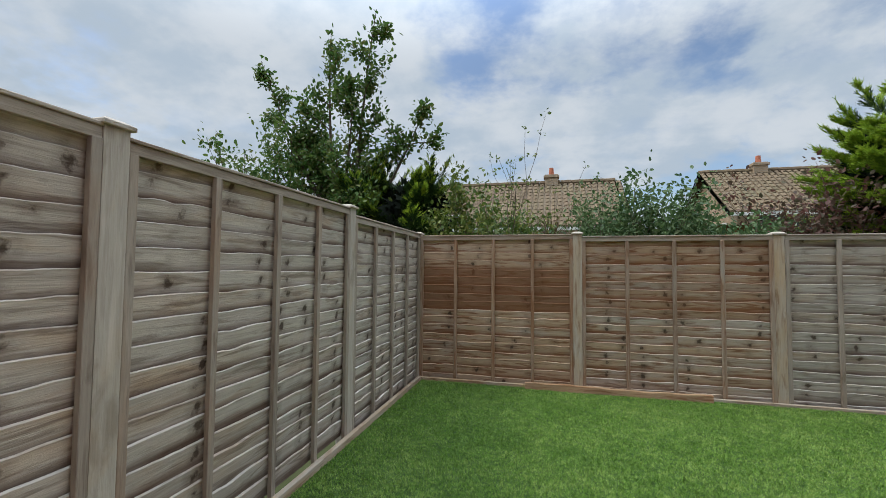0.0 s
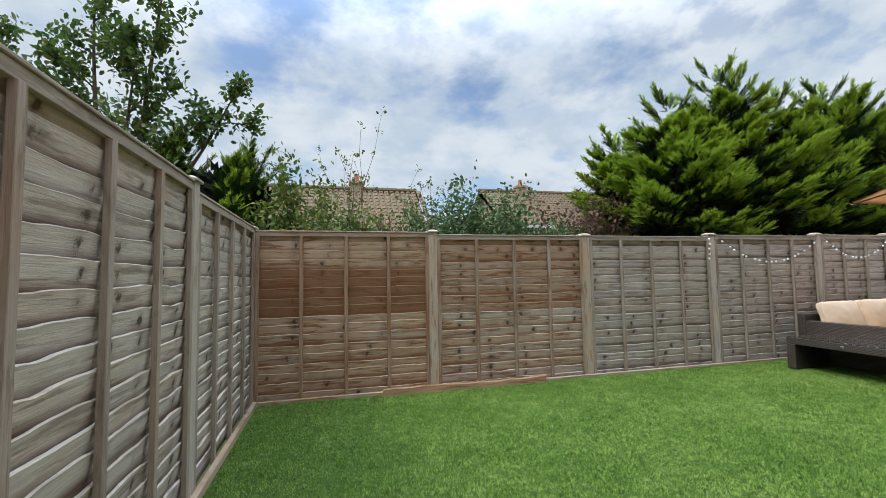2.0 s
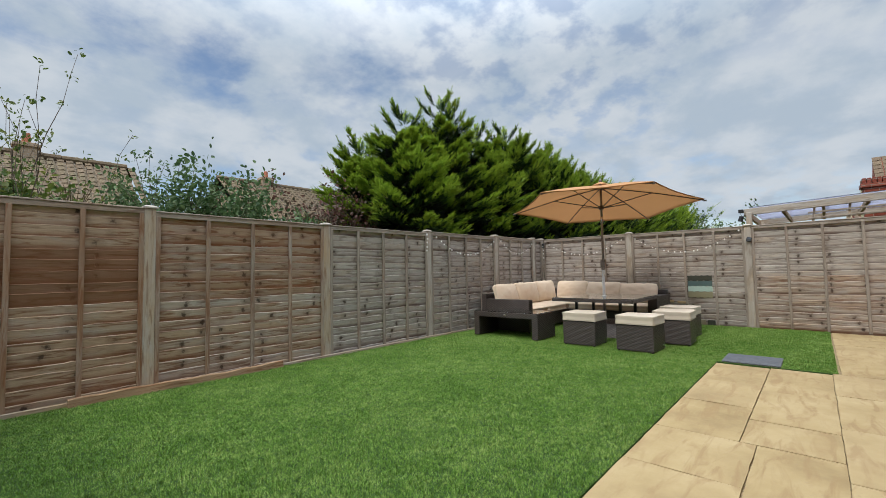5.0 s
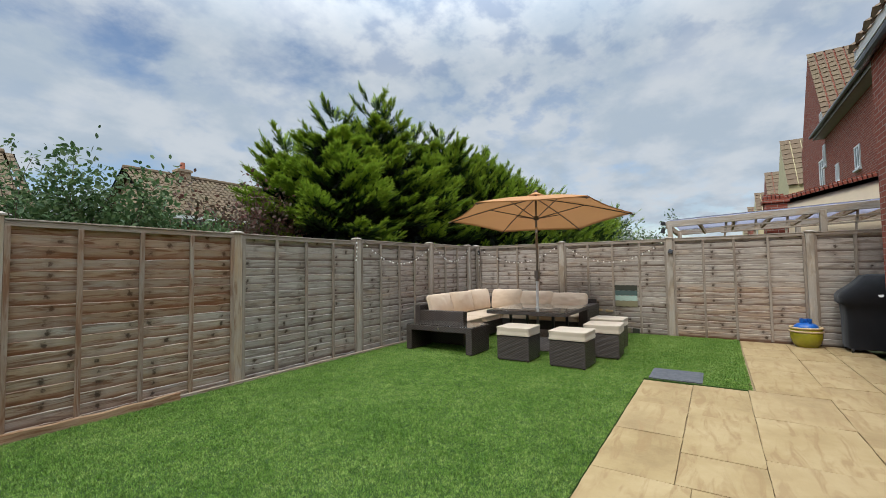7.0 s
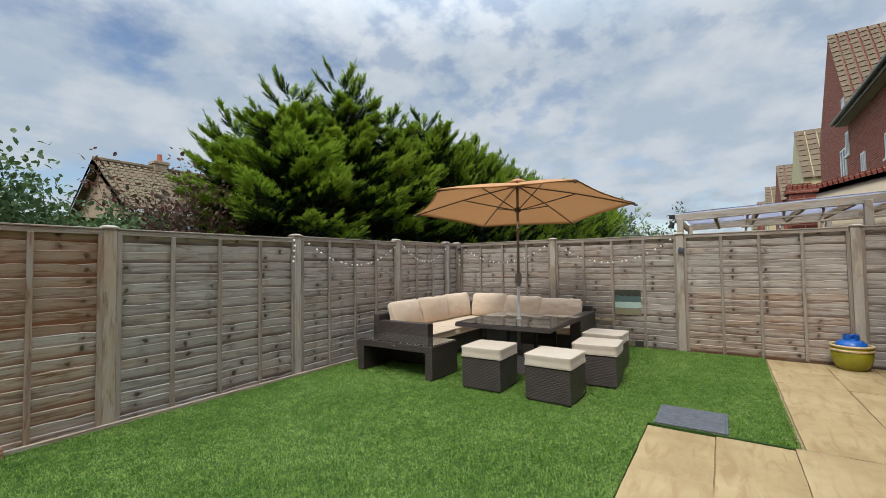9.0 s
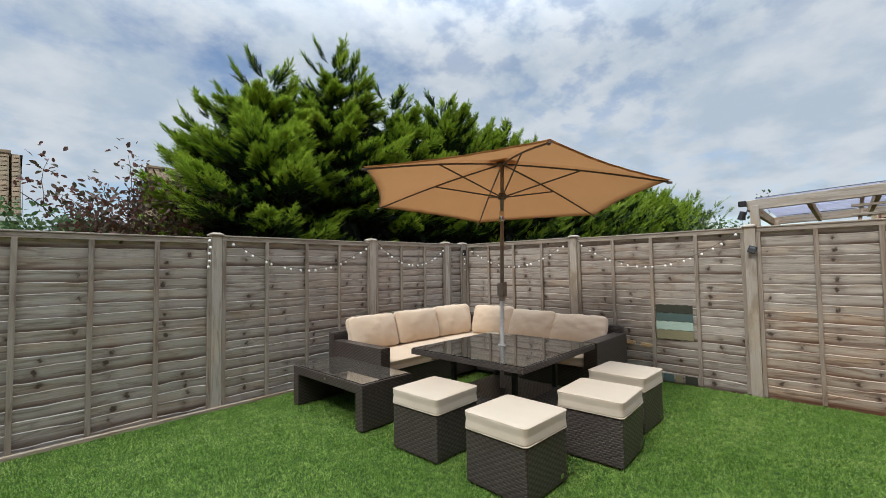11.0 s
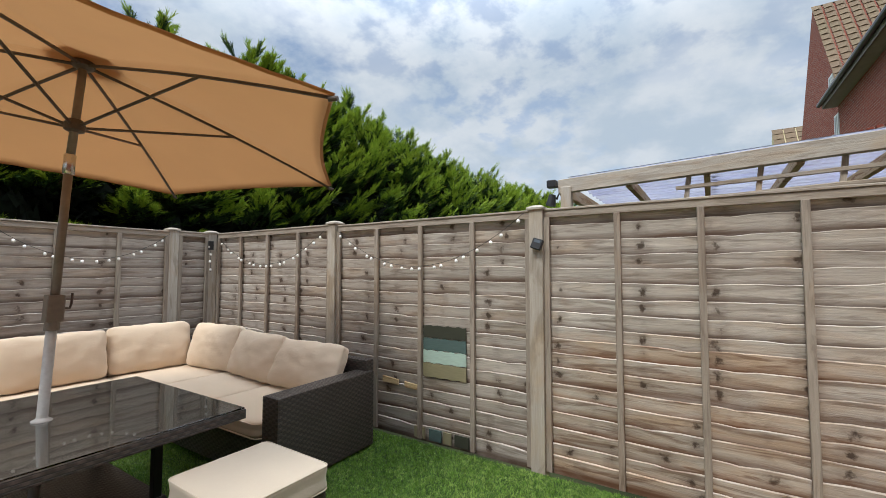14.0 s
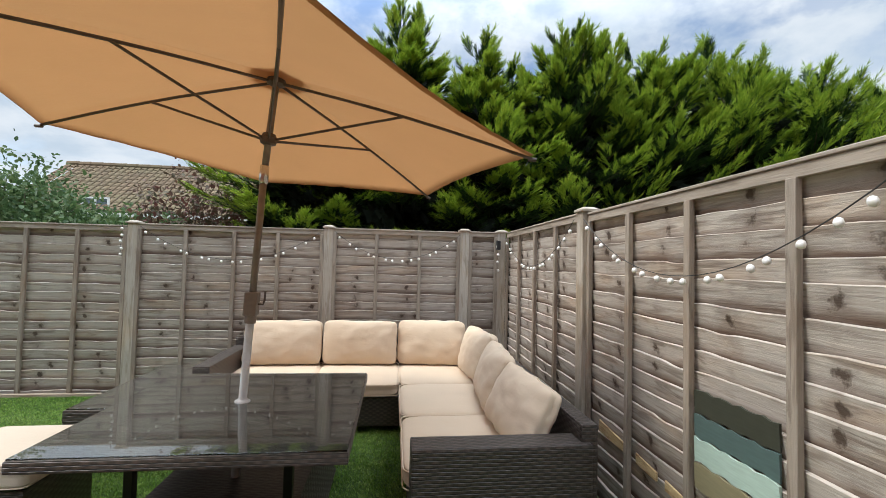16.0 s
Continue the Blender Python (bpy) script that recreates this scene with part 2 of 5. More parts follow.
M_BLACK = plain("black plastic", (0.015, 0.015, 0.016), 0.4)
M_WHITEPL = plain("white plastic", (0.78, 0.78, 0.76), 0.35, 0, 0.5, 0.04)
M_BULB = plain("frosted white bulb", (0.82, 0.80, 0.76), 0.25, 0, 0.5, 0.03)
M_WIRE = plain("dark cable", (0.03, 0.03, 0.028), 0.5)
M_BLUE = plain("blue enamel", (0.012, 0.11, 0.42), 0.32, 0, 0.5, 0.15, 18, 0.05)
M_SLATE = plain("dark grey inspection cover", (0.085, 0.09, 0.10), 0.6, 0, 0.4, 0.3, 25, 0.3)
M_GUTTER = plain("black gutter plastic", (0.014, 0.014, 0.018), 0.3)
M_SOFFIT = plain("taupe soffit board", (0.27, 0.25, 0.23), 0.6, 0, 0.4, 0.08, 4)
M_FASCIA = plain("white fascia board", (0.7, 0.69, 0.66), 0.45, 0, 0.5, 0.06, 4)
M_BRICK = bricks("red brick", (0.23, 0.055, 0.035), (0.32, 0.095, 0.06), (0.36, 0.31, 0.26))
M_BUFFBRICK = bricks("buff brick", (0.36, 0.26, 0.17), (0.42, 0.30, 0.20), (0.42, 0.38, 0.32))
M_CREAM = plain("cream render", (0.72, 0.62, 0.46), 0.85, 0, 0.3, 0.05, 6, 0.15)
M_PALEREND = plain("pale yellow render", (0.55, 0.47, 0.28), 0.85, 0, 0.3, 0.06, 3, 0.1)
M_BARK = plain("grey brown bark", (0.10, 0.075, 0.055), 0.9, 0, 0.2, 0.4, 14, 0.6)


def fabric(name, c, vary=0.1, trans=0.0, weave_scale=380):
    k = Mat(name, 0.88, 0, 0.2)
    v = k.coords("Object")
    n, big = k.noise(v, weave_scale, 2), k.noise(v, 3.2, 5)
    lo = tuple(x * (1 - vary) for x in c)
    col = k.mix(k.rng(big, 0.35, 0.7), lo, c)
    col = k.mix(k.rng(n, 0.3, 0.7, 0, 0.25), col, tuple(x * 0.8 for x in c))
    k.color(col)
    k.b.inputs["Sheen Weight"].default_value = 0.15
    fold = k.noise(k.coords("Object", (4, 9, 6)), 2.2, 5, 0.6, 1.5)
    k.bump(k.math("ADD", k.math("MULTIPLY", n, 0.12), k.math("ADD", big, fold)), 0.16, 0.010)
    if trans:
        tr = k.N("BsdfTranslucent")
        k.L(col, tr.inputs[0])
        mx = k.N("MixShader", Fac=trans)
        k.L(k.b.outputs[0], mx.inputs[1]); k.L(tr.outputs[0], mx.inputs[2])
        k.L(mx.outputs[0], k.t.nodes["Material Output"].inputs[0])
    return k.m


M_CUSHION = fabric("cream cushion fabric", (0.64, 0.505, 0.37), 0.06)
M_SEAT = fabric("pale cream seat fabric", (0.56, 0.475, 0.37), 0.05)
M_CANOPY = fabric("tan parasol canvas", (0.58, 0.29, 0.120), 0.05, 0.25)
M_COVER = fabric("black barbecue cover", (0.016, 0.017, 0.020), 0.4, 0, 120)


def glass_mat():
    k = Mat("tinted table glass", 0.015, 0, 0.5)
    k.color((0.78, 0.83, 0.81))
    k.b.inputs["Transmission Weight"].default_value = 1.0
    k.b.inputs["IOR"].default_value = 1.5
    return k.m


def window_glass():
    k = Mat("dark window glass", 0.04, 0, 0.8)
    n = k.noise(k.coords("Object"), 0.8, 2)
    k.color(k.ramp(n, [(0.3, (0.03, 0.04, 0.05)), (0.7, (0.14, 0.17, 0.20))]))
    return k.m


def poly_roof():
    k = Mat("clear corrugated plastic roofing", 0.15, 0, 0.5)
    n = k.noise(k.coords("Object"), 3, 3)
    k.color(k.ramp(n, [(0.3, (0.62, 0.66, 0.92)), (0.7, (0.78, 0.82, 0.98))]))
    k.b.inputs["Transmission Weight"].default_value = 0.55
    return k.m


M_GLASS, M_PANE, M_POLY = glass_mat(), window_glass(), poly_roof()


def lawn_mat(name, cols, per_island):
    k = Mat(name, 0.7, 0, 0.12)
    big = k.noise(k.coords("Object"), 1.3, 5, 0.6)
    mid = k.noise(k.coords("Object"), 7, 4, 0.6)
    clump = k.noise(k.coords("Object"), 34, 3, 0.6)
    f = k.math("ADD", k.math("MULTIPLY", big, 0.40), k.math("MULTIPLY", mid, 0.42))
    f = k.math("ADD", f, k.rng(clump, 0.30, 0.70, -0.02, 0.28))
    if per_island:
        g = k.N("NewGeometry")
        f = k.math("ADD", f, k.math("MULTIPLY", g.outputs["Random Per Island"], 0.16))
    k.color(k.ramp(f, [(0.22, cols[0]), (0.55, cols[1]), (0.85, cols[2])]))
    k.bump(k.noise(k.coords("Object"), 220, 3), 0.8, 0.01)
    return k.m


M_LAWN = lawn_mat("artificial turf backing", ((0.018, 0.045, 0.008), (0.045, 0.090, 0.018), (0.08, 0.14, 0.036)), False)
M_BLADE = lawn_mat("artificial grass blades", ((0.042, 0.104, 0.013), (0.128, 0.250, 0.038), (0.32, 0.43, 0.12)), True)


def paving():
    k = Mat("buff riven paving", 0.8, 0, 0.3)
    v = k.coords("Object", (1, 1, 1), True)
    riven = k.noise(k.coords("Object", (1.2, 5.5, 1), True), 2.2, 7, 0.55, 0.8)
    spots, big = k.noise(v, 45, 4), k.noise(v, 2.0, 5, 0.6)
    c = k.ramp(big, [(0.28, (0.25, 0.172, 0.078)), (0.5, (0.355, 0.258, 0.122)), (0.75, (0.44, 0.335, 0.178))])
    c = k.mix(k.rng(riven, 0.49, 0.64, 0, 0.8), c, (0.27, 0.175, 0.078))
    c = k.mix(k.rng(spots, 0.58, 0.75, 0, 0.4), c, (0.30, 0.21, 0.12))
    oi = k.N("ObjectInfo")
    c = k.mix(k.rng(oi.outputs["Random"], 0, 1, 0, 0.2), c, (0.44, 0.33, 0.19))
    k.color(c)
    k.bump(k.math("ADD", riven, k.math("MULTIPLY", spots, 0.15)), 0.45, 0.02)
    return k.m


M_PAVE = paving()
M_JOINT = plain("sandy grout", (0.27, 0.20, 0.115), 0.95, 0, 0.1, 0.35, 40, 0.3)
M_SOIL = plain("garden soil and rough grass", (0.07, 0.08, 0.035), 0.95, 0, 0.1, 0.5, 1.2, 0.4)


def glazed():
    k = Mat("olive glazed ceramic", 0.18, 0, 0.6)
    n, s = k.noise(k.coords("Object"), 5, 5), k.noise(k.coords("Object"), 60, 3)
    c = k.ramp(n, [(0.3, (0.23, 0.22, 0.012)), (0.7, (0.36, 0.33, 0.025))])
    k.color(k.mix(k.rng(s, 0.6, 0.8, 0, 0.4), c, (0.12, 0.11, 0.02)))
    return k.m


def tiles(name, c1, c2, moss):
    """Concrete roof tiles with lichen."""
    k = Mat(name, 0.9, 0, 0.2)
    v = k.coords("Object")
    n, big, g = k.noise(v, 9, 4), k.noise(v, 0.7, 5, 0.6), k.N("NewGeometry")
    c = k.mix(g.outputs["Random Per Island"], c1, c2)
    c = k.mix(k.rng(big, 0.45, 0.7, 0, 0.6), c, moss)
    c = k.mix(k.rng(n, 0.5, 0.75, 0, 0.5), c, tuple(x * 0.55 for x in c1))
    k.color(c)
    return k.m


M_GLAZE = glazed()
M_RIM = plain("unglazed tan rim", (0.55, 0.40, 0.22), 0.7)
M_TILE = tiles("lichened concrete roof tiles", (0.13, 0.092, 0.060), (0.18, 0.128, 0.080), (0.15, 0.138, 0.075))
M_TILE2 = tiles("brown roof tiles", (0.15, 0.105, 0.07), (0.19, 0.135, 0.088), (0.165, 0.135, 0.08))
M_TERRA = plain("terracotta chimney pot", (0.40, 0.13, 0.07), 0.8)
M_CONIFER = leaf_mat("conifer foliage", ((0.006, 0.020, 0.006), (0.024, 0.060, 0.013), (0.080, 0.145, 0.028)), 0.6, 0.15)
M_CONIFERTIP = leaf_mat("fresh conifer tips", ((0.11, 0.21, 0.024), (0.25, 0.37, 0.036), (0.44, 0.52, 0.06)), 0.6, 0.35)
# near-black leaf colour stands in for the shade deep inside a crown
M_SHADE_CORE = leaf_mat("inner foliage with shade in its colour", ((0.002, 0.005, 0.002), (0.004, 0.010, 0.003)), 0.9, 0.0)
M_LEAF = leaf_mat("broad green leaves", ((0.03, 0.07, 0.018), (0.06, 0.13, 0.028), (0.11, 0.17, 0.04), (0.17, 0.15, 0.06)))
M_SHRUB = leaf_mat("shrub leaves", ((0.035, 0.075, 0.03), (0.08, 0.14, 0.05), (0.15, 0.20, 0.08)))
M_YELLOWLEAF = leaf_mat("yellow-green shrub leaves", ((0.04, 0.08, 0.02), (0.10, 0.15, 0.03), (0.22, 0.22, 0.05)))
M_REDLEAF = leaf_mat("reddish shrub leaves", ((0.05, 0.06, 0.025), (0.10, 0.06, 0.04), (0.16, 0.06, 0.05)))
M_STRAW = leaf_mat("straw-coloured strap leaves", ((0.07, 0.05, 0.03), (0.13, 0.09, 0.05), (0.16, 0.13, 0.07)))


# ---- mesh tools ----
def box(bm, x0, x1, y0, y1, z0, z1, bev=0.0):
    """A box with chamfered edges, in metres."""
    r = bmesh.ops.create_cube(bm, size=1.0, matrix=Matrix.LocRotScale(((x0 + x1) / 2, (y0 + y1) / 2, (z0 + z1) / 2), None, (x1 - x0, y1 - y0, z1 - z0)))
    if bev:
        es = {e for v in r["verts"] for e in v.link_edges}
        bmesh.ops.bevel(bm, geom=list(es), offset=bev, segments=2 if bev > 0.004 else 1, affect="EDGES", profile=0.7)
    return bm


def cyl(bm, a, b, r1, r2=None, n=12, caps=True):
    """A tapered rod from a to b."""
    a, b = Vector(a), Vector(b)
    d = b - a
    m = Matrix.Translation((a + b) / 2) @ d.to_track_quat("Z", "Y").to_matrix().to_4x4()
    bmesh.ops.create_cone(bm, cap_ends=caps, segments=n, radius1=r1, radius2=r1 if r2 is None else r2, depth=d.length, matrix=m)
    return bm


def lathe(bm, profile, n=32):
    """Turn a list of (radius, height) round the z axis."""
    rings = []
    for r, z in profile:
        rings.append([bm.verts.new((r * math.cos(2 * math.pi * i / n), r * math.sin(2 * math.pi * i / n), z)) for i in range(n)])
    for p, q in zip(rings, rings[1:]):
        for i in range(n):
            bm.faces.new((p[i], p[(i + 1) % n], q[(i + 1) % n], q[i]))
    bm.faces.new(rings[0][::-1])
    bm.faces.new(rings[-1])
    return bm


def tube(bm, pts, r, n=6):
    """A pipe along points."""
    pts = [Vector(p) for p in pts]
    rings = []
    for i, p in enumerate(pts):
        d = (pts[min(i + 1, len(pts) - 1)] - pts[max(i - 1, 0)]).normalized()
        q = d.to_track_quat("Z", "Y")
        rr = r[i] if isinstance(r, (list, tuple)) else r
        rings.append([bm.verts.new(p + q @ Vector((rr * math.cos(2 * math.pi * k / n), rr * math.sin(2 * math.pi * k / n), 0))) for k in range(n)])
    for p, q in zip(rings, rings[1:]):
        for i in range(n):
            bm.faces.new((p[i], p[(i + 1) % n], q[(i + 1) % n], q[i]))
    bm.faces.new(rings[0][::-1]); bm.faces.new(rings[-1])
    return bm


def box_uv(me):
    """Unwrap in metres by each face's main direction."""
    uv = me.uv_layers.new(name="metres")
    for p in me.polygons:
        n = p.normal
        ax = max(range(3), key=lambda i: abs(n[i]))
        a, b = ((1, 2), (0, 2), (0, 1))[ax]
        for li in p.loop_indices:
            co = me.vertices[me.loops[li].vertex_index].co
            uv.data[li].uv = (co[a], co[b])


def to_mesh(name, bm, mat, smooth=False):
    bmesh.ops.recalc_face_normals(bm, faces=bm.faces)
    me = bpy.data.meshes.new(name)
    bm.to_mesh(me)
    bm.free()
    box_uv(me)
    me.materials.append(mat)
    if smooth:
        for p in me.polygons:
            p.use_smooth = True
    return me


def part(name, bm, mat, parent, label="", smooth=False, m=None):
    """One mesh object under a thing or a part; bm may also be a ready mesh."""
    me = to_mesh(name, bm, mat, smooth) if isinstance(bm, bmesh.types.BMesh) else bm
    ob = new(name, me)
    ob.parent = parent
    if m is not None:
        ob.matrix_basis = m
    if label:
        ob["label"] = label
    return ob


def thing(name, label, category, m=None, group="", kind=""):
    ob = new(name)
    if m is not None:
        ob.matrix_world = m
    return tagged(ob, label, category, group, kind)


def solid(name, bm, mat, label, category, m=None, group="", kind="", smooth=False):
    ob = new(name, to_mesh(name, bm, mat, smooth))
    if m is not None:
        ob.matrix_world = m
    return tagged(ob, label, category, group, kind)


def fast_mesh(name, verts, faces, mat):
    """A mesh from numpy arrays; all faces have the same number of corners."""
    me = bpy.data.meshes.new(name)
    nv, nf, k = len(verts), len(faces), faces.shape[1]
    me.vertices.add(nv); me.loops.add(nf * k); me.polygons.add(nf)
    me.vertices.foreach_set("co", np.asarray(verts, np.float32).ravel())
    me.loops.foreach_set("vertex_index", np.asarray(faces, np.int32).ravel())
    me.polygons.foreach_set("loop_start", np.arange(0, nf * k, k, dtype=np.int32))
    me.polygons.foreach_set("loop_total", np.full(nf, k, np.int32))
    me.update(calc_edges=True)
    me.materials.append(mat)
    return me


def scatter(tv, tf, mats):
    """Copies of a small template (verts, faces) under an array of 4x4 matrices, as one pair of arrays."""
    n = len(mats)
    h = np.concatenate([tv, np.ones((len(tv), 1))], 1)
    v = np.einsum("nij,kj->nki", mats, h)[:, :, :3].reshape(-1, 3)
    f = (tf[None] + (np.arange(n) * len(tv))[:, None, None]).reshape(-1, tf.shape[1])
    return v, f


def frames(pos, x, z, size):
    """4x4 matrices from positions, main directions x, rough normals z and sizes."""
    x = x / np.linalg.norm(x, axis=1, keepdims=True)
    y = np.cross(z, x)
    y /= np.linalg.norm(y, axis=1, keepdims=True) + 1e-9
    z = np.cross(x, y)
    m = np.zeros((len(pos), 4, 4))
    s = np.asarray(size).reshape(-1, 1)
    m[:, :3, 0], m[:, :3, 1], m[:, :3, 2], m[:, :3, 3], m[:, 3, 3] = x * s, y * s, z * s, pos, 1
    return m


# ---- ground ----
bm = bmesh.new()
for i in range(24):
    a = 2 * math.pi * i / 24
    bm.verts.new((600 * math.cos(a), 600 * math.sin(a), -0.06))
bm.faces.new(bm.verts)
solid("ground", bm, M_SOIL, "rough earth and grass beyond the fences", "ground", kind="structure")

LAWN_EDGE = 1.168      # where the turf meets the paving
bm = bmesh.new()
outline = [(-1.74, LAWN_EDGE), (4.44, LAWN_EDGE), (4.44, 0.235), (7.72, 0.18), (7.72, 4.98), (-1.74, 4.98)]
for z in (-0.05, 0.0):
    bm.faces.new([bm.verts.new((x, y, z)) for x, y in outline])
vs = list(bm.verts)
for i in range(6):
    j = (i + 1) % 6
    bm.faces.new((vs[i], vs[j], vs[6 + j], vs[6 + i]))
lawn = solid("lawn", bm, M_LAWN, "bright green artificial turf lawn edged by fence and paving", "lawn", kind="structure")


def blades(count):
    rng = np.random.default_rng(5)
    px = rng.uniform(-1.73, 7.71, count * 2)
    py = rng.uniform(0.19, 4.96, count * 2)
    ok = (py > LAWN_EDGE) | (px > 4.45)
    dist = np.minimum(np.hypot(px - 0.5, py - 0.8), np.hypot(px - 5.0, py - 0.6))
    ok &= rng.uniform(0, 1, count * 2) < np.clip(1.25 - dist * 0.13, 0.45, 1)
    px, py = px[ok][:count], py[ok][:count]
    n = len(px)
    a = rng.uniform(0, 2 * np.pi, n)
    lumps = rng.uniform(0, 1, (160, 320))
    gx, gy = (px + 2) / 0.034, py / 0.034
    ix, iy = gx.astype(int), gy.astype(int)
    fx, fy = gx - ix, gy - iy
    tuft = (lumps[iy, ix] * (1 - fx) + lumps[iy, ix + 1] * fx) * (1 - fy) + (lumps[iy + 1, ix] * (1 - fx) + lumps[iy + 1, ix + 1] * fx) * fy
    h, w = rng.uniform(0.008, 0.016, n) * (0.45 + 1.25 * tuft), rng.uniform(0.0018, 0.0030, n)
    lean = rng.uniform(0.2, 1.1, n) * h
    sw = 0.5 * np.sin(px * 2.1) + 0.4 * np.sin(py * 3.0 + px)
    dx, dy = np.cos(a + sw), np.sin(a + sw)
    v = np.empty((n, 3, 3))
    v[:, 0] = np.stack([px - dy * w, py + dx * w, np.zeros(n)], 1)
    v[:, 1] = np.stack([px + dy * w, py - dx * w, np.zeros(n)], 1)
    v[:, 2] = np.stack([px + dx * lean, py + dy * lean, h], 1)
    me = fast_mesh("grass_blades", v.reshape(-1, 3), np.arange(n * 3).reshape(-1, 3), M_BLADE)
    tagged(new("grass_blades", me), "short dense plastic grass blades of the lawn", "grass", kind="stuff")


blades(800000)

# patio: a bed of grout with slabs on it
bm = bmesh.new()
box(bm, -1.74, 4.40, -1.32, LAWN_EDGE - 0.005, -0.06, -0.022)
box(bm, 4.40, 7.72, -1.32, 0.2, -0.06, -0.022)
patio = solid("patio", bm, M_JOINT, "buff riven stone paving slabs beside the lawn", "patio", kind="structure")


def slab_mesh(w, d, seed):
    r = random.Random(seed)
    bm = bmesh.new()
    nx, ny = 7, 5
    g = [[bm.verts.new((w * i / (nx - 1), d * j / (ny - 1), (0 if i in (0, nx - 1) or j in (0, ny - 1) else 0.004) + r.uniform(-0.0015, 0.0015))) for j in range(ny)] for i in range(nx)]
    for i in range(nx):
        for j in range(ny):
            if i in (0, nx - 1): g[i][j].co.x += r.uniform(-0.003, 0.003)
            if j in (0, ny - 1): g[i][j].co.y += r.uniform(-0.003, 0.003)
    for i in range(nx - 1):
        for j in range(ny - 1):
            bm.faces.new((g[i][j], g[i + 1][j], g[i + 1][j + 1], g[i][j + 1]))
    rim = [e for e in bm.edges if e.is_boundary]
    ex = bmesh.ops.extrude_edge_only(bm, edges=rim)
    for v in ex["geom"]:
        if isinstance(v, bmesh.types.BMVert):
            v.co.z = -0.03
    return to_mesh("slab", bm, M_PAVE)


GAP = 0.006
ROWS_NEAR = [(LAWN_EDGE + 0.001, 0.70), (0.70, 0.235)]
k = 0
for (y1, y0), xs in (((LAWN_EDGE + 0.001, 0.615), (-1.74, -0.85, 0.0, 0.62, 1.43)), ((0.615, 0.235), (-1.74, -1.2, -0.3, 0.6, 1.15)), (ROWS_NEAR[0], (2.06, 2.82, 3.58, 4.41)), ((0.70, 0.235), (2.06, 2.55, 3.42, 4.43))):
    xs = list(xs) + ([2.06] if xs[0] < 0 else [])
    for a, b in zip(xs, xs[1:]):
        part("slab", slab_mesh(b - a - GAP, y1 - y0 - GAP, k), M_PAVE, patio, m=pose(a, y0, -0.006 + 0.0010 * (k % 3)))
        k += 1
for (y1, y0), xs in (((0.235, -0.38), (-1.74, -0.9, 0.0, 0.9, 1.8, 2.7, 3.6, 4.47)), ((0.175, -0.40), (4.47, 5.55, 6.45, 7.05, 7.70)), ((-0.38, -0.84), (-1.74, -0.6, 0.3, 1.2, 1.8, 2.7, 3.3, 4.2, 4.98)), ((-0.40, -0.84), (4.98, 5.56, 6.4, 7.1, 7.70)), ((-0.84, -1.30), (-1.74, -0.9, 0, 0.9, 1.8, 2.7, 3.6, 4.5, 5.4, 6.3, 7.0, 7.7))):
    for a, b in zip(xs, xs[1:]):
        part("slab", slab_mesh(b - a - GAP, y1 - y0 - GAP, k), M_PAVE, patio, m=pose(a, y0, -0.006 + 0.0010 * (k % 3)))
        k += 1

cover = thing("inspection_cover", "dark grey rectangular inspection cover set in the turf", "drain cover", pose(4.455, 0.615, 0, 0, 0, 0))
bm = bmesh.new()
box(bm, 0, 0.49, 0, 0.51, 0.0, 0.018, 0.004)
part("tray", bm, M_SLATE, cover)
bm = bmesh.new()
box(bm, 0.02, 0.47, 0.02, 0.49, 0.014, 0.021, 0.003)
part("plate", bm, M_SLATE, cover)


# ---- fences ----
PITCH, BOARDS = 0.0950, 18


def board_mesh(width, seed):
    """A tapered lap board whose rounded, waney upper edge stands proud of the board above."""
    r = random.Random(seed)
    n = 40
    bm = bmesh.new()
    ph, ph2, amp = r.uniform(0, 6), r.uniform(0, 6), r.uniform(0.0012, 0.0045)
    dips = [(r.uniform(0, width), r.uniform(-0.012, 0.007), r.uniform(0.03, 0.08)) for _ in range(4)]
    rows = []
    for i in range(n + 1):
        x = width * i / n
        top = 0.112 + amp * math.sin(x * 4.2 + ph) + 0.5 * amp * math.sin(x * 11 + ph2) + r.uniform(-0.0012, 0.0012)
        top += sum(h * math.exp(-((x - c) / w) ** 2) for c, h, w in dips)
        belly = 0.003 * math.sin(x * 5 + ph2) + 0.0015 * math.sin(x * 13 + ph)
        sec = ((0.006, -0.012), (-0.003 + belly, 0.05), (-0.0135 + belly, top - 0.007), (-0.0150 + belly, top - 0.002), (-0.0125 + belly, top + 0.0008), (-0.002, top + 0.002), (0.012, -0.012))
        rows.append([bm.verts.new((x, y, z)) for y, z in sec])
    k = len(rows[0])
    for a, b in zip(rows, rows[1:]):
        for j in range(k):
            bm.faces.new((a[j], b[j], b[(j + 1) % k], a[(j + 1) % k]))
    bm.faces.new(rows[0]); bm.faces.new(rows[-1][::-1])
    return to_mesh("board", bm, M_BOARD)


BOARD_CACHE = {}


def boards_for(width):
    key = round(width, 2)
    if key not in BOARD_CACHE:
        BOARD_CACHE[key] = [board_mesh(key, s + int(key * 100)) for s in range(7)]
    return BOARD_CACHE[key]


def rod_mesh(name, length, w, d, mat, seed, bev=0.002):
    """A sawn batten along x with a little bow."""
    bm = bmesh.new()
    box(bm, 0, length, -d, 0, -w / 2, w / 2, bev)
    return to_mesh(name, bm, mat)


fence_seed = [0]


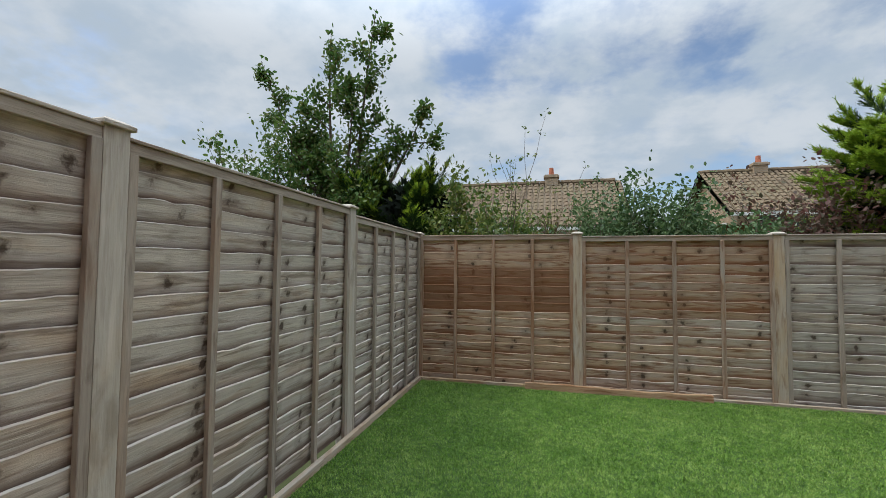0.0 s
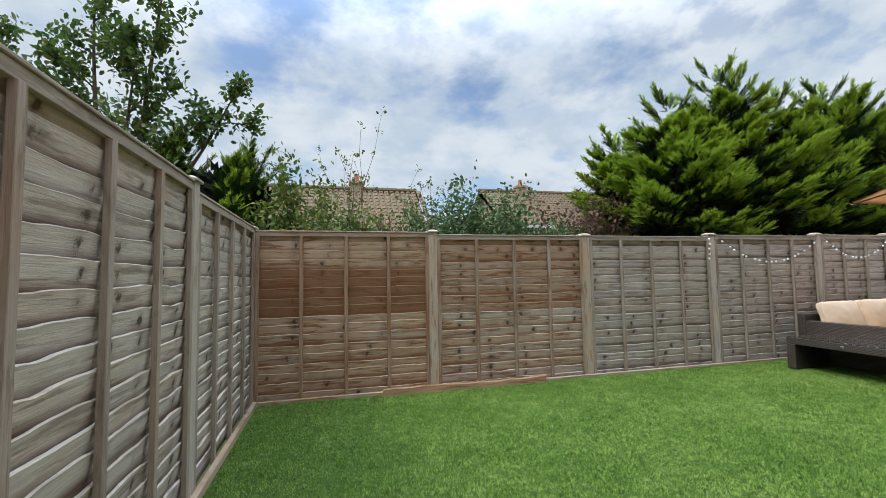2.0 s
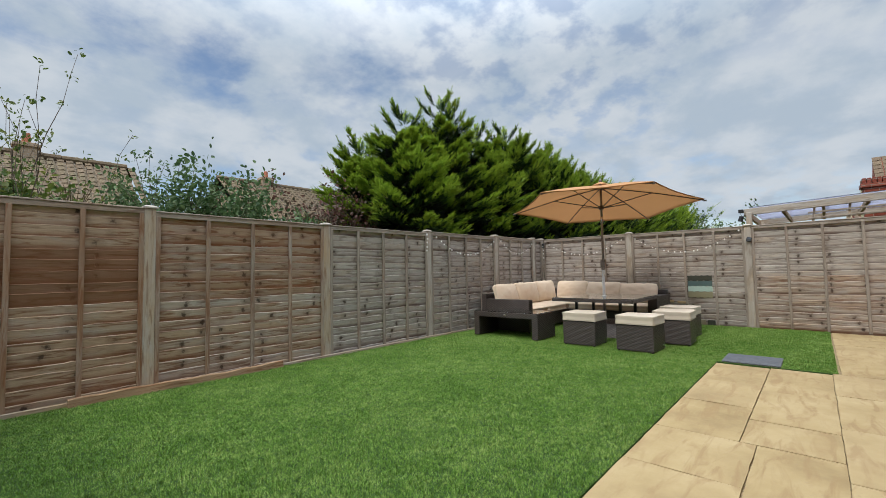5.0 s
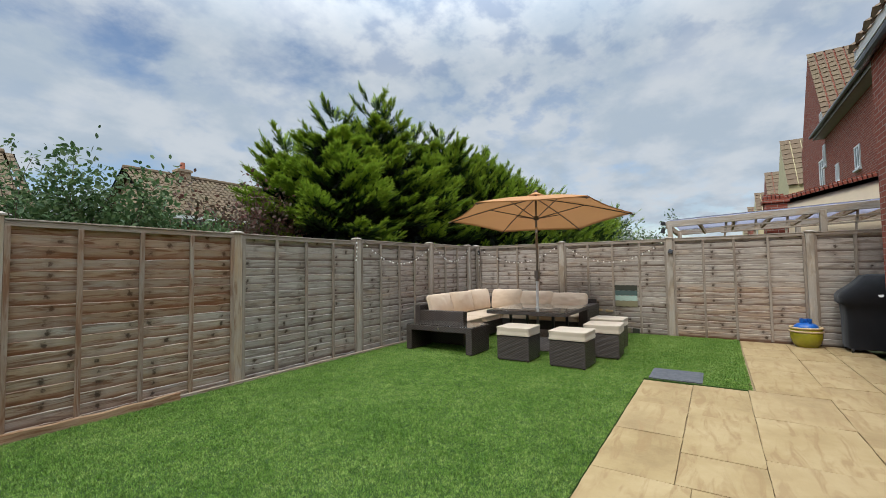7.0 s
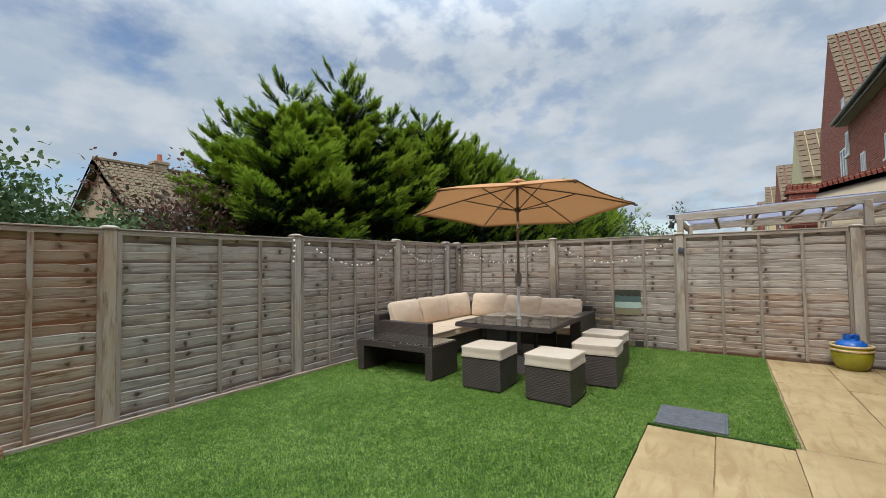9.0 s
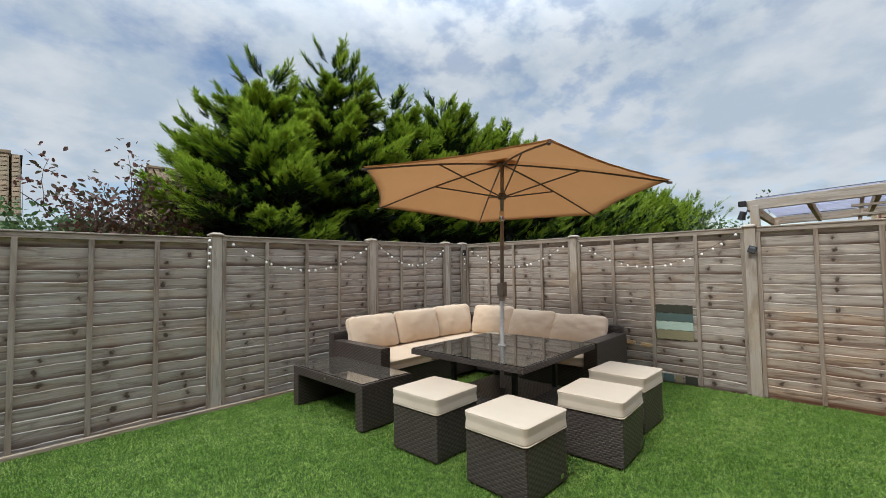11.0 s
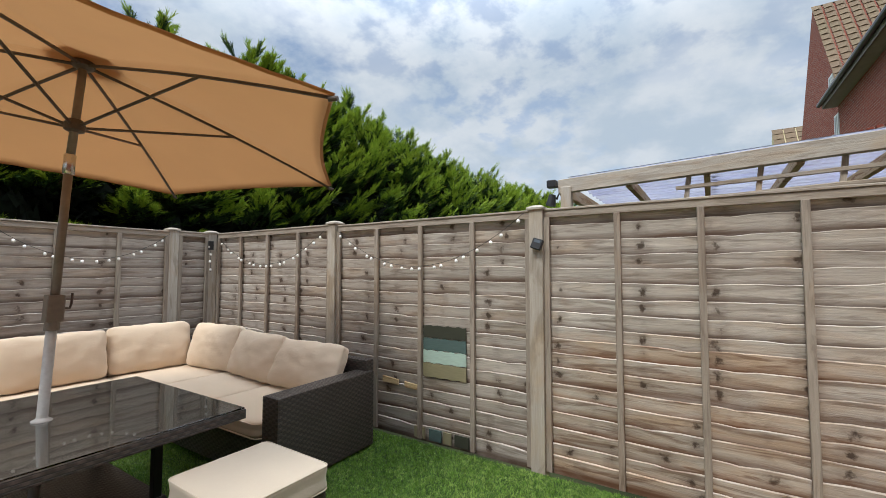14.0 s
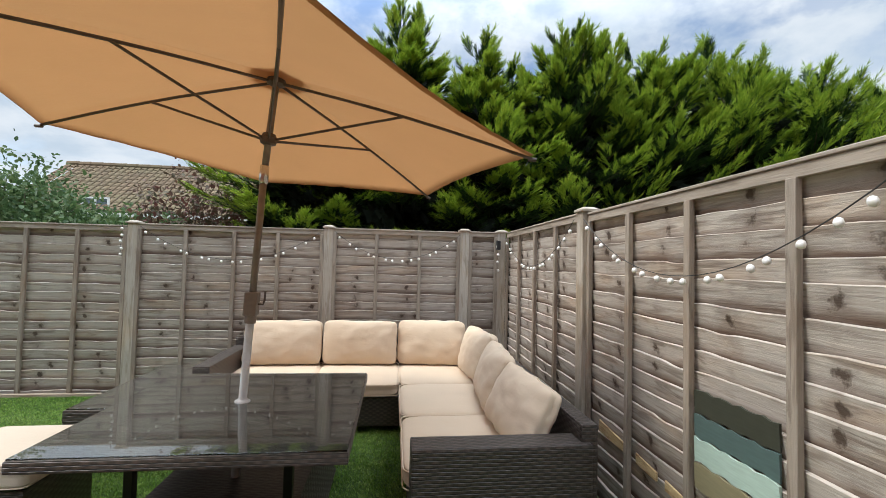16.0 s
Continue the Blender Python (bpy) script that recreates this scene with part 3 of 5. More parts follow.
def fence_panel(fence, x, y, turn, width, top, brown, dark, two_tone=None, battens=3):
    """A lap fence panel whose left end seen from the garden is at (x, y); local x runs to the right."""
    fence_seed[0] += 1
    r = random.Random(fence_seed[0] * 17)
    words = "reddish-brown" if brown > 0.55 else ("brown-grey" if brown > 0.3 else "silver-grey")
    bm = bmesh.new()
    box(bm, 0, width, -0.040, -0.014, top - 0.0565, top - 0.0125, 0.002)
    box(bm, 0, width, -0.048, 0.03, top - 0.012, top + 0.003, 0.003)
    p = part("panel", bm, M_BATTEN, fence, "%s lap panel" % words, m=pose(x, y, 0, 0, 0, turn))
    p.color = (brown * 0.5, dark * 0.3, 0, 1)
    meshes = boards_for(width)
    base = top - 0.035 - BOARDS * PITCH
    seed_blue = r.random()
    for i in range(BOARDS):
        if r.random() < 0.22:
            seed_blue = r.random()      # a run of boards from the next log
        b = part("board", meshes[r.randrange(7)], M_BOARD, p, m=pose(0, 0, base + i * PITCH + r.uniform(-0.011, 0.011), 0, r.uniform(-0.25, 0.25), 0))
        bt = brown + r.uniform(-0.12, 0.10)
        dk = dark + r.uniform(-0.05, 0.08)
        if two_tone:
            lo, hi, db, dd = two_tone
            if lo <= i < hi:
                bt, dk = bt + db, dk + dd
        b.color = (min(1, max(0, bt)), min(1, max(0, dk)), seed_blue, 1)
    bat = rod_mesh("batten", top - 0.055, 0.037, 0.026, M_BATTEN, 0)
    xs = [0.019] + [width * (j + 1) / (battens + 1) for j in range(battens)] + [width - 0.019]
    for j, bx in enumerate(xs):
        o = part("batten", bat, M_BATTEN, p, m=pose(bx + (r.uniform(-0.012, 0.012) if 0 < j < len(xs) - 1 else 0), -0.021, 0.0, 0, -90, 0))
        o.color = (min(1, brown * 0.75 + r.uniform(0, 0.15)), dark * 0.5 + r.uniform(0, 0.25), 0, 1)
    return p


def fence_post(fence, x, y, top, brown=0.35, w=0.095):
    bm = bmesh.new()
    box(bm, -0.05, top - 0.03, -w / 2, w / 2, -w / 2, w / 2, 0.005)
    o = part("post", bm, M_POST, fence, "square timber post", m=pose(x, y, 0, 0, -90, 0))
    o.color = (brown, 0.0, 0, 1)
    bm = bmesh.new()
    box(bm, -0.062, 0.062, -0.062, 0.062, -0.032, -0.014, 0.003)
    bmesh.ops.create_cone(bm, cap_ends=True, segments=4, radius1=0.08, radius2=0.045, depth=0.014, matrix=Matrix.Translation((0, 0, -0.007)) @ Matrix.Rotation(radians(45), 4, "Z"))
    c = part("cap", bm, M_POST, o, m=pose(top, 0, 0, 0, 90, 0))
    c.color = (0.0, 0.0, 0, 1)


def fence_run(label):
    return thing("fence", label, "fence", pose(0, 0, 0), "garden boundary fences")


HW = 0.048
# back fence, along x at y = 5
fence_b = fence_run("weathered brown and grey timber lap fence at the lawn end")
BACK = [(-1.80, 1.765), (0.067, 1.745), (1.99, 1.72), (3.905, 1.745), (5.835, 1.765), (7.30, 1.775), (7.72, 1.775)]
TONES = [(0.90, 0.0, (9, 14, 0.10, 0.74)), (0.58, 0.0, (9, 18, 0.10, 0.30)), (0.20, 0.10, None), (0.16, 0.08, None), (0.14, 0.10, None), (0.08, 0.2, None)]
for i, (px, pz) in enumerate(BACK):
    fence_post(fence_b, px, 5.045 if i not in (0, 6) else 5.05, pz, 0.5 if 0 < i < 3 else 0.2)
for i, ((a, za), (b, zb)) in enumerate(zip(BACK, BACK[1:])):
    br, dk, tt = TONES[i]
    fence_panel(fence_b, a + HW, 5.04, 0, b - a - 2 * HW, min(za, zb) - 0.03, br, dk, tt, 3 if b - a > 1.6 else (2 if b - a > 1 else 0))
# left fence, along y at x = -1.8
fence_l = fence_run("silver-grey weathered timber lap fence along the lawn side")
LEFT = [(-2.45, 1.87), (-0.55, 1.87), (1.30, 1.85), (3.18, 1.825), (5.05, 1.775)]
for py, pz in LEFT[:-1]:
    fence_post(fence_l, -1.80, py, pz, 0.12)
for i, ((a, za), (b, zb)) in enumerate(zip(LEFT, LEFT[1:])):
    fence_panel(fence_l, -1.80, a + HW, 90, b - a - 2 * HW, min(za, zb) - 0.03, 0.20, 0.04 if i != 2 else 0.08, None)
# right fence, along y at x = 7.75; seen from the garden it runs from the corner towards -y
fence_r = fence_run("grey weathered timber lap fence with paint samples and bulb strings")
RIGHT = [(5.05, 1.775), (3.09, 1.775), (1.14, 1.76), (-0.77, 1.76), (-2.70, 1.76)]
for py, pz in RIGHT[1:]:
    fence_post(fence_r, 7.79, py, pz, 0.2)
RT = [(0.12, 0.18, None), (0.14, 0.08, None), (0.14, 0.02, (0, 9, 0.25, 0)), (0.1, 0.02, None)]
for i, ((a, za), (b, zb)) in enumerate(zip(RIGHT, RIGHT[1:])):
    br, dk, tt = RT[i]
    fence_panel(fence_r, 7.815, a - HW, -90, a - b - 2 * HW, min(za, zb) - 0.03, br, dk, tt)

# timber edging along the foot of the fences
def edging(name, x0, x1, y0, y1, z1, brown, label, seed):
    bm = bmesh.new()
    along_x = x1 - x0 > y1 - y0
    ln = (x1 - x0) if along_x else (y1 - y0)
    w = (y1 - y0) if along_x else (x1 - x0)
    box(bm, 0, ln, -w / 2, w / 2, -0.04, z1, 0.004)
    m = pose(x0, (y0 + y1) / 2, 0) if along_x else pose((x0 + x1) / 2, y0, 0, 0, 0, 90)
    o = solid(name, bm, M_POST, label, "edging board", m)
    o.color = (brown, 0.18, 0, 1)


edging("edging_board", -1.74, 1.2, 4.955, 4.99, 0.035, 0.6, "low timber edging board at the foot of the fence", 1)
edging("edging_board", 1.2, 7.6, 4.955, 4.99, 0.030, 0.4, "low timber edging board at the foot of the fence", 2)
edging("edging_board", -1.75, -1.71, 1.2, 4.95, 0.05, 0.45, "low timber edging board at the foot of the fence", 3)
bm = bmesh.new()
rows = []
for i in range(25):
    x = 1.85 * i / 24
    t = 0.068 + 0.006 * math.sin(4 * x) + 0.004 * math.sin(19 * x)
    rows.append([bm.verts.new((x, y, z)) for y, z in ((-0.022 + 0.004 * math.sin(9 * x), -0.02), (-0.018 + 0.003 * math.sin(14 * x), t - 0.008), (-0.010, t), (0.018, t - 0.002), (0.022, -0.02))])
for p, q in zip(rows, rows[1:]):
    for j in range(5):
        bm.faces.new((p[j], q[j], q[(j + 1) % 5], p[(j + 1) % 5]))
bm.faces.new(rows[0]); bm.faces.new(rows[-1][::-1])
o = solid("timber_offcut", bm, M_POST, "rough reddish-brown timber length lying along the fence foot", "timber", pose(-0.5, 4.925, 0.002))
o.color = (0.9, 0.45, 0.3, 1)


# ---- garden furniture ----
def wicker_box(bm, x0, x1, y0, y1, z0, z1, bev=0.012):
    return box(bm, x0, x1, y0, y1, z0, z1, bev)


def pad(w, d, h, seed, puff=0.25, n=14, crease=0.004, p=6.0):
    """A stuffed cushion: a rounded box, w by d by h about its centre, thinner towards its rim, lightly creased."""
    bm = bmesh.new()
    bmesh.ops.create_cube(bm, size=2.0)
    bmesh.ops.subdivide_edges(bm, edges=bm.edges[:], cuts=n - 1, use_grid_fill=True)
    off = Vector((seed * 3.1, seed * 1.7, seed * 0.9))
    for v in bm.verts:
        x, y, z = v.co
        norm = (abs(x) ** p + abs(y) ** p + abs(z) ** p) ** (1 / p)
        x, y, z = x / norm, y / norm, z / norm
        swell = (1 - puff) + puff * max(0.0, (1 - abs(x) ** 2.4)) ** 0.6 * max(0.0, (1 - abs(y) ** 2.4)) ** 0.6
        sx, sy = 1 - 0.02 * (1 - abs(z)), 1 - 0.02 * (1 - abs(z))
        q = Vector((x * w / 2 * sx, y * d / 2 * sy, z * h / 2 * swell))
        c = noise.noise(q * 9 + off) + 0.6 * noise.noise(q * 21 + off)
        q += Vector((x, y, z)).normalized() * c * crease
        ear = (abs(x) * abs(y)) ** 6 * puff
        q.x += 0.03 * ear * x * (1 if puff > 0.4 else 0)
        q.y += 0.03 * ear * y * (1 if puff > 0.4 else 0)
        fold = max(0.0, abs(x) - 0.55) * max(0.0, 1 - abs(z)) if puff > 0.4 else 0
        q.z += 0.02 * fold * math.sin(q.y * 70 + seed * 2 + 3 * x)
        v.co = q
    return bm


def loop_piping(bm, w, d, z, r=0.0045, rad=0.05):
    """A cord round the edge of a cushion."""
    pts = []
    for cx, cy, a0 in ((1, 1, 0), (-1, 1, 90), (-1, -1, 180), (1, -1, 270)):
        for s in range(5):
            a = radians(a0 + s * 22.5)
            pts.append((cx * (w / 2 - rad) + rad * math.cos(a), cy * (d / 2 - rad) + rad * math.sin(a), z))
    pts.append(pts[0])
    return tube(bm, pts, r, 6)


# ottoman with its separate cushion
def ottoman(x, y, turn):
    o = thing("ottoman", "square dark brown wicker footstool on the lawn", "footstool", pose(x, y, 0, 0, 0, turn), "footstools round the table")
    bm = bmesh.new()
    wicker_box(bm, -0.225, 0.225, -0.225, 0.225, 0.018, 0.335, 0.014)
    part("body", bm, M_WICKER, o)
    for sx in (-1, 1):
        for sy in (-1, 1):
            bm = bmesh.new()
            cyl(bm, (sx * 0.2, sy * 0.2, 0), (sx * 0.2, sy * 0.2, 0.02), 0.014, n=10)
            part("foot", bm, M_BLACK, o)
    bm = bmesh.new()
    box(bm, 0.135, 0.175, -0.2285, -0.224, 0.045, 0.075, 0.002)
    part("badge", bm, M_CHROME, o, "small metal badge")
    c = thing("ottoman_cushion", "square cream box cushion on a wicker footstool", "cushion", pose(x, y, 0, 0, 0, turn), "footstool cushions")
    part("pad", pad(0.475, 0.475, 0.125, 1, 0.14, 16, 0.0020, 16), M_SEAT, c, smooth=True, m=pose(0, 0, 0.397))
    for z in (0.446, 0.346):
        bm = bmesh.new()
        loop_piping(bm, 0.466, 0.466, z, 0.004, 0.028)
        part("piping", bm, M_SEAT, c)
    return o, c


o1, c1 = ottoman(4.71, 2.765, 1.0)
for x, y, a in ((4.675, 2.02, -2.0), (5.45, 1.80, 2.5), (6.165, 1.875, -1.5)):
    copy_thing(o1, pose(x, y, 0, 0, 0, a))
    copy_thing(c1, pose(x, y, 0, 0, 0, a))

# low end table: a bridge of wicker with a glass top
et = thing("side_table", "low dark wicker bench table with a glass top", "side table", pose(4.485, 3.385, 0))
bm = bmesh.new()
wicker_box(bm, 0, 0.54, 0, 1.17, 0.315, 0.395, 0.010)
part("top_frame", bm, M_WICKER, et)
for y0 in (0.0, 1.07):
    bm = bmesh.new()
    wicker_box(bm, 0, 0.54, y0, y0 + 0.10, 0.015, 0.316, 0.010)
    part("leg_panel", bm, M_WICKER, et)
bm = bmesh.new()
box(bm, 0.012, 0.528, 0.012, 1.158, 0.396, 0.403, 0.002)
g = part("glass_top", bm, M_GLASS, et, "dark reflective glass sheet")
g.visible_shadow = False
bm = bmesh.new()
box(bm, -0.003, 0.002, 0.55, 0.59, 0.345, 0.37, 0.001)
part("badge", bm, M_CHROME, et, "small metal badge")

# corner sofa
sofa = thing("corner_sofa", "dark brown wicker corner sofa in the fence corner", "sofa", pose(0, 0, 0))
AX0, AX1, AY0, AY1 = 5.04, 7.50, 3.93, 4.80
BX0, BY0 = 6.63, 2.335
for nm, dims in (("seat_frame", (AX0 + 0.11, AX1 - 0.12, AY0, AY1 - 0.1, 0.05, 0.285)), ("seat_frame", (BX0 + 0.01, AX1 - 0.12, BY0 + 0.14, AY0 - 0.004, 0.05, 0.285))):
    bm = bmesh.new()
    wicker_box(bm, *dims)
    part(nm, bm, M_WICKER, sofa)
for dims in ((AX0, AX1, AY1 - 0.098, AY1, 0.03, 0.64), (AX1 - 0.075, AX1 + 0.01, BY0 + 0.02, AY1 - 0.102, 0.03, 0.64)):
    bm = bmesh.new()
    wicker_box(bm, *dims, 0.02)
    part("backrest_frame", bm, M_WICKER, sofa)
for dims in ((AX0, AX0 + 0.125, 3.845, AY1 - 0.1, 0.03, 0.555), (BX0, AX1 - 0.03, BY0 - 0.015, BY0 + 0.135, 0.02, 0.560)):
    bm = bmesh.new()
    wicker_box(bm, *dims, 0.012)
    part("arm", bm, M_WICKER, sofa)
for fx, fy in ((AX0 + 0.05, 3.88), (AX0 + 0.05, 4.74), (AX1 - 0.05, 4.74), (AX1 - 0.08, 2.40), (BX0 + 0.05, 2.40), (BX0 + 0.06, 3.9)):
    bm = bmesh.new()
    cyl(bm, (fx, fy, 0), (fx, fy, 0.055), 0.016, n=10)
    part("foot", bm, M_BLACK, sofa)


def seat_cushion(x0, x1, y0, y1, seed):
    c = thing("seat_cushion", "flat cream seat cushion on the wicker sofa", "cushion", pose((x0 + x1) / 2, (y0 + y1) / 2, 0.345), "sofa seat cushions")
    part("pad", pad(x1 - x0, y1 - y0, 0.12, seed, 0.14, 14, 0.003, 9), M_CUSHION, c, smooth=True)
    for z in (0.042, -0.042):
        bm = bmesh.new()
        loop_piping(bm, x1 - x0 - 0.004, y1 - y0 - 0.004, z, 0.004)
        part("piping", bm, M_CUSHION, c)


for i, (x0, x1, y0, y1) in enumerate(((5.17, 5.88, 3.90, 4.70), (5.885, 6.60, 3.90, 4.70), (6.605, 7.38, 3.93, 4.70), (6.60, 7.38, 3.215, 3.925), (6.60, 7.38, 2.475, 3.21))):
    seat_cushion(x0, x1, y0, y1, i + 2)


def back_cushion(x, y, turn, w, h, tilt, seed, label):
    c = thing("back_cushion", label, "cushion", pose(x, y, 0.405, 0, 0, turn) @ pose(0, 0, 0, 90 - tilt, 0, 0) @ pose(0, h / 2, 0), "sofa back cushions")
    part("pad", pad(w, h, 0.20, seed, 0.62, 22, 0.010, 8), M_CUSHION, c, smooth=True)
    bm = bmesh.new()
    loop_piping(bm, w * 0.965, h * 0.965, 0, 0.005, 0.06)
    part("piping", bm, M_CUSHION, c)


PLUMP = "plump cream back cushion leaning on the wicker sofa"
back_cushion(5.52, 4.53, 3, 0.71, 0.41, 17, 21, PLUMP)
back_cushion(6.23, 4.54, -3, 0.70, 0.41, 12, 22, PLUMP)
back_cushion(6.91, 4.52, -8, 0.66, 0.42, 12, 23, PLUMP)
back_cushion(7.22, 4.10, -84, 0.64, 0.41, 15, 24, PLUMP)
back_cushion(7.20, 3.47, -95, 0.70, 0.39, 21, 25, PLUMP)
back_cushion(7.18, 2.82, -87, 0.69, 0.38, 27, 26, "slumped cream back cushion at the end of the sofa")

# dining table with a splayed wicker pedestal
tab = thing("garden_table", "square dark wicker dining table with a glass top", "table", pose(0, 0, 0))
TX0, TX1, TY0, TY1, TZ = 5.10, 6.37, 2.228, 3.46, 0.606
bm = bmesh.new()
wicker_box(bm, TX0, TX1, TY0, TY1, TZ - 0.058, TZ - 0.008, 0.010)
part("tabletop", bm, M_WICKER, tab)
bm = bmesh.new()
box(bm, TX0 + 0.006, TX1 - 0.006, TY0 + 0.006, TY1 - 0.006, TZ - 0.007, TZ, 0.002)
g = part("glass_top", bm, M_GLASS, tab, "dark reflective glass sheet")
g.visible_shadow = False
tcx, tcy = (TX0 + TX1) / 2, (TY0 + TY1) / 2
bm = bmesh.new()
for z0, z1, a, b in ((0.02, 0.21, 0.46, 0.37),):
    r = bmesh.ops.create_cone(bm, cap_ends=True, segments=4, radius1=a * 1.414, radius2=b * 1.414, depth=z1 - z0, matrix=Matrix.Translation((tcx, tcy, (z0 + z1) / 2)) @ Matrix.Rotation(radians(45), 4, "Z"))
part("pedestal", bm, M_WICKER, tab)
for sx in (-1, 1):
    for sy in (-1, 1):
        bm = bmesh.new()
        box(bm, tcx + sx * 0.34 - 0.02, tcx + sx * 0.34 + 0.02, tcy + sy * 0.34 - 0.02, tcy + sy * 0.34 + 0.02, 0.205, TZ - 0.056, 0.003)
        part("leg", bm, M_BLACK, tab)
        bm = bmesh.new()
        cyl(bm, (tcx + sx * 0.44, tcy + sy * 0.44, 0.0), (tcx + sx * 0.44, tcy + sy * 0.44, 0.03), 0.018, n=10)
        part("foot", bm, M_BLACK, tab)

# parasol
par = thing("parasol", "open tan canvas parasol with a tilted pole through the table", "parasol", pose(5.707, 2.862, 0) @ Matrix.Rotation(radians(2.85), 4, Vector((-math.sin(radians(10)), math.cos(radians(10)), 0))))
# the head leans a little further at the tilt joint
HEAD = pose(0, 0, 1.86) @ Matrix.Rotation(radians(2.0), 4, Vector((-math.sin(radians(26)), math.cos(radians(26)), 0))) @ pose(0, 0, -1.86)
RIM, HUB, RAD = 2.055, 2.42, 1.47
bm = bmesh.new()
cyl(bm, (0, 0, 0.02), (0, 0, 1.18), 0.0215, n=20)
part("lower_pole", bm, M_GREYPOLE, par, smooth=True)
bm = bmesh.new()
cyl(bm, (0, 0, 1.15), (0, 0, 1.865), 0.0185, n=20)
part("upper_pole", bm, M_TAUPE, par, smooth=True)
bm = bmesh.new()
cyl(bm, (0, 0, 1.855), (0, 0, HUB + 0.03), 0.0185, n=20)
part("head_pole", bm, M_TAUPE, par, smooth=True, m=HEAD)
bm = bmesh.new()
lathe(bm, [(0.024, 0.600), (0.040, 0.606), (0.040, 0.611), (0.026, 0.616), (0.024, 0.622)])
part("table_collar", bm, M_GREYPOLE, par, smooth=True)
crank = bmesh.new()
box(crank, -0.034, 0.034, -0.036, 0.036, 1.07, 1.20, 0.010)
lathe(crank, [(0.030, 1.03), (0.030, 1.075), (0.026, 1.08)], 20)
cb = part("crank_housing", crank, M_TAUPE, par)
bm = bmesh.new()
tube(bm, [(0.03, 0, 1.135), (0.06, 0, 1.135), (0.066, 0, 1.16), (0.066, 0, 1.21)], 0.006, 8)
part("crank_handle", bm, M_DARKMETAL, cb)
bm = bmesh.new()
lathe(bm, [(0.020, 1.80), (0.0245, 1.805), (0.0245, 1.90), (0.020, 1.905)], 20)
part("tilt_joint", bm, M_CHROME, par, "bright metal tilt joint", True)
bm = bmesh.new()
lathe(bm, [(0.022, 2.02), (0.042, 2.03), (0.046, 2.06), (0.034, 2.085), (0.022, 2.09)], 20)
part("runner", bm, M_DARKMETAL, par, m=HEAD)
bm = bmesh.new()
lathe(bm, [(0.022, HUB - 0.06), (0.05, HUB - 0.045), (0.05, HUB - 0.02), (0.024, HUB - 0.01)], 20)
part("hub", bm, M_DARKMETAL, par, m=HEAD)
tips = []
for i in range(6):
    a = radians(47.2 + 60 * i)
    tips.append(Vector((RAD * math.cos(a), RAD * math.sin(a), RIM)))
for tpt in tips:
    u = Vector((tpt.x, tpt.y, 0)).normalized()
    bm = bmesh.new()
    pts = []
    for s in range(9):
        f = s / 8
        q = Vector((0, 0, HUB - 0.03)).lerp(tpt, f)
        q.z += 0.020 * math.sin(math.pi * f) - 0.012
        pts.append(u * (0.04 * (1 - f)) + q)
    tube(bm, pts, 0.0085, 8)
    rib = part("rib", bm, M_DARKMETAL, par, m=HEAD)
    bm = bmesh.new()
    tube(bm, [u * 0.04 + Vector((0, 0, 2.055)), pts[4]], 0.0075, 8)
    part("strut", bm, M_DARKMETAL, rib)
    bm = bmesh.new()
    cyl(bm, tpt - u * 0.03 + Vector((0, 0, -0.012)), tpt + u * 0.012 + Vector((0, 0, -0.012)), 0.011, n=10)
    part("tip", bm, M_DARKMETAL, rib)


def canopy_mesh():
    bm = bmesh.new()
    NR, NA = 14, 12
    rings = []
    for r in range(NR + 1):
        f = 0.05 + 0.95 * r / NR
        ring = []
        for i in range(6):
            for s in range(NA):
                t = s / NA
                p, q = tips[i], tips[(i + 1) % 6]
                edge = p.lerp(q, t)
                z = HUB + 0.0 + (RIM - HUB) * f + 0.020 * math.sin(math.pi * f)
                sag = math.sin(math.pi * t)
                pull = 1 - 0.045 * sag * f * f
                ring.append(bm.verts.new((edge.x * f * pull, edge.y * f * pull, z + 0.012 - 0.020 * sag * math.sin(math.pi * min(1, f)) + 0.002 * math.sin(40 * t + 3 * i) * f)))
        rings.append(ring)
    n = 6 * NA
    for a, b in zip(rings, rings[1:]):
        for i in range(n):
            bm.faces.new((a[i], a[(i + 1) % n], b[(i + 1) % n], b[i]))
    bm.faces.new(rings[0])
    hem = [bm.verts.new(v.co + Vector((0, 0, -0.008))) for v in rings[-1]]
    for i in range(n):
        hem[i].co.xy *= 0.985
        bm.faces.new((rings[-1][i], rings[-1][(i + 1) % n], hem[(i + 1) % n], hem[i]))
    return bm


can = part("canopy", canopy_mesh(), M_CANOPY, par, "tan woven canvas", True, m=HEAD)
bm = bmesh.new()
prof = [(0.16, HUB + 0.0), (0.09, HUB + 0.035), (0.03, HUB + 0.065)]
rings = [[bm.verts.new((r * math.cos(math.pi * k / 9), r * math.sin(math.pi * k / 9), z)) for k in range(18)] for r, z in prof]
for a, b in zip(rings, rings[1:]):
    for i in range(18):
        bm.faces.new((a[i], a[(i + 1) % 18], b[(i + 1) % 18], b[i]))
part("vent", bm, M_CANOPY, can, "", True)
bm = bmesh.new()
lathe(bm, [(0.02, HUB + 0.06), (0.03, HUB + 0.075), (0.022, HUB + 0.10), (0.006, HUB + 0.115)], 16)
part("finial", bm, M_DARKMETAL, par, m=HEAD)
bm = bmesh.new()
lathe(bm, [(0.22, 0.0), (0.22, 0.035), (0.19, 0.055), (0.05, 0.065), (0.032, 0.07), (0.030, 0.20), (0.024, 0.205)])
part("base", bm, M_BLACK, par)


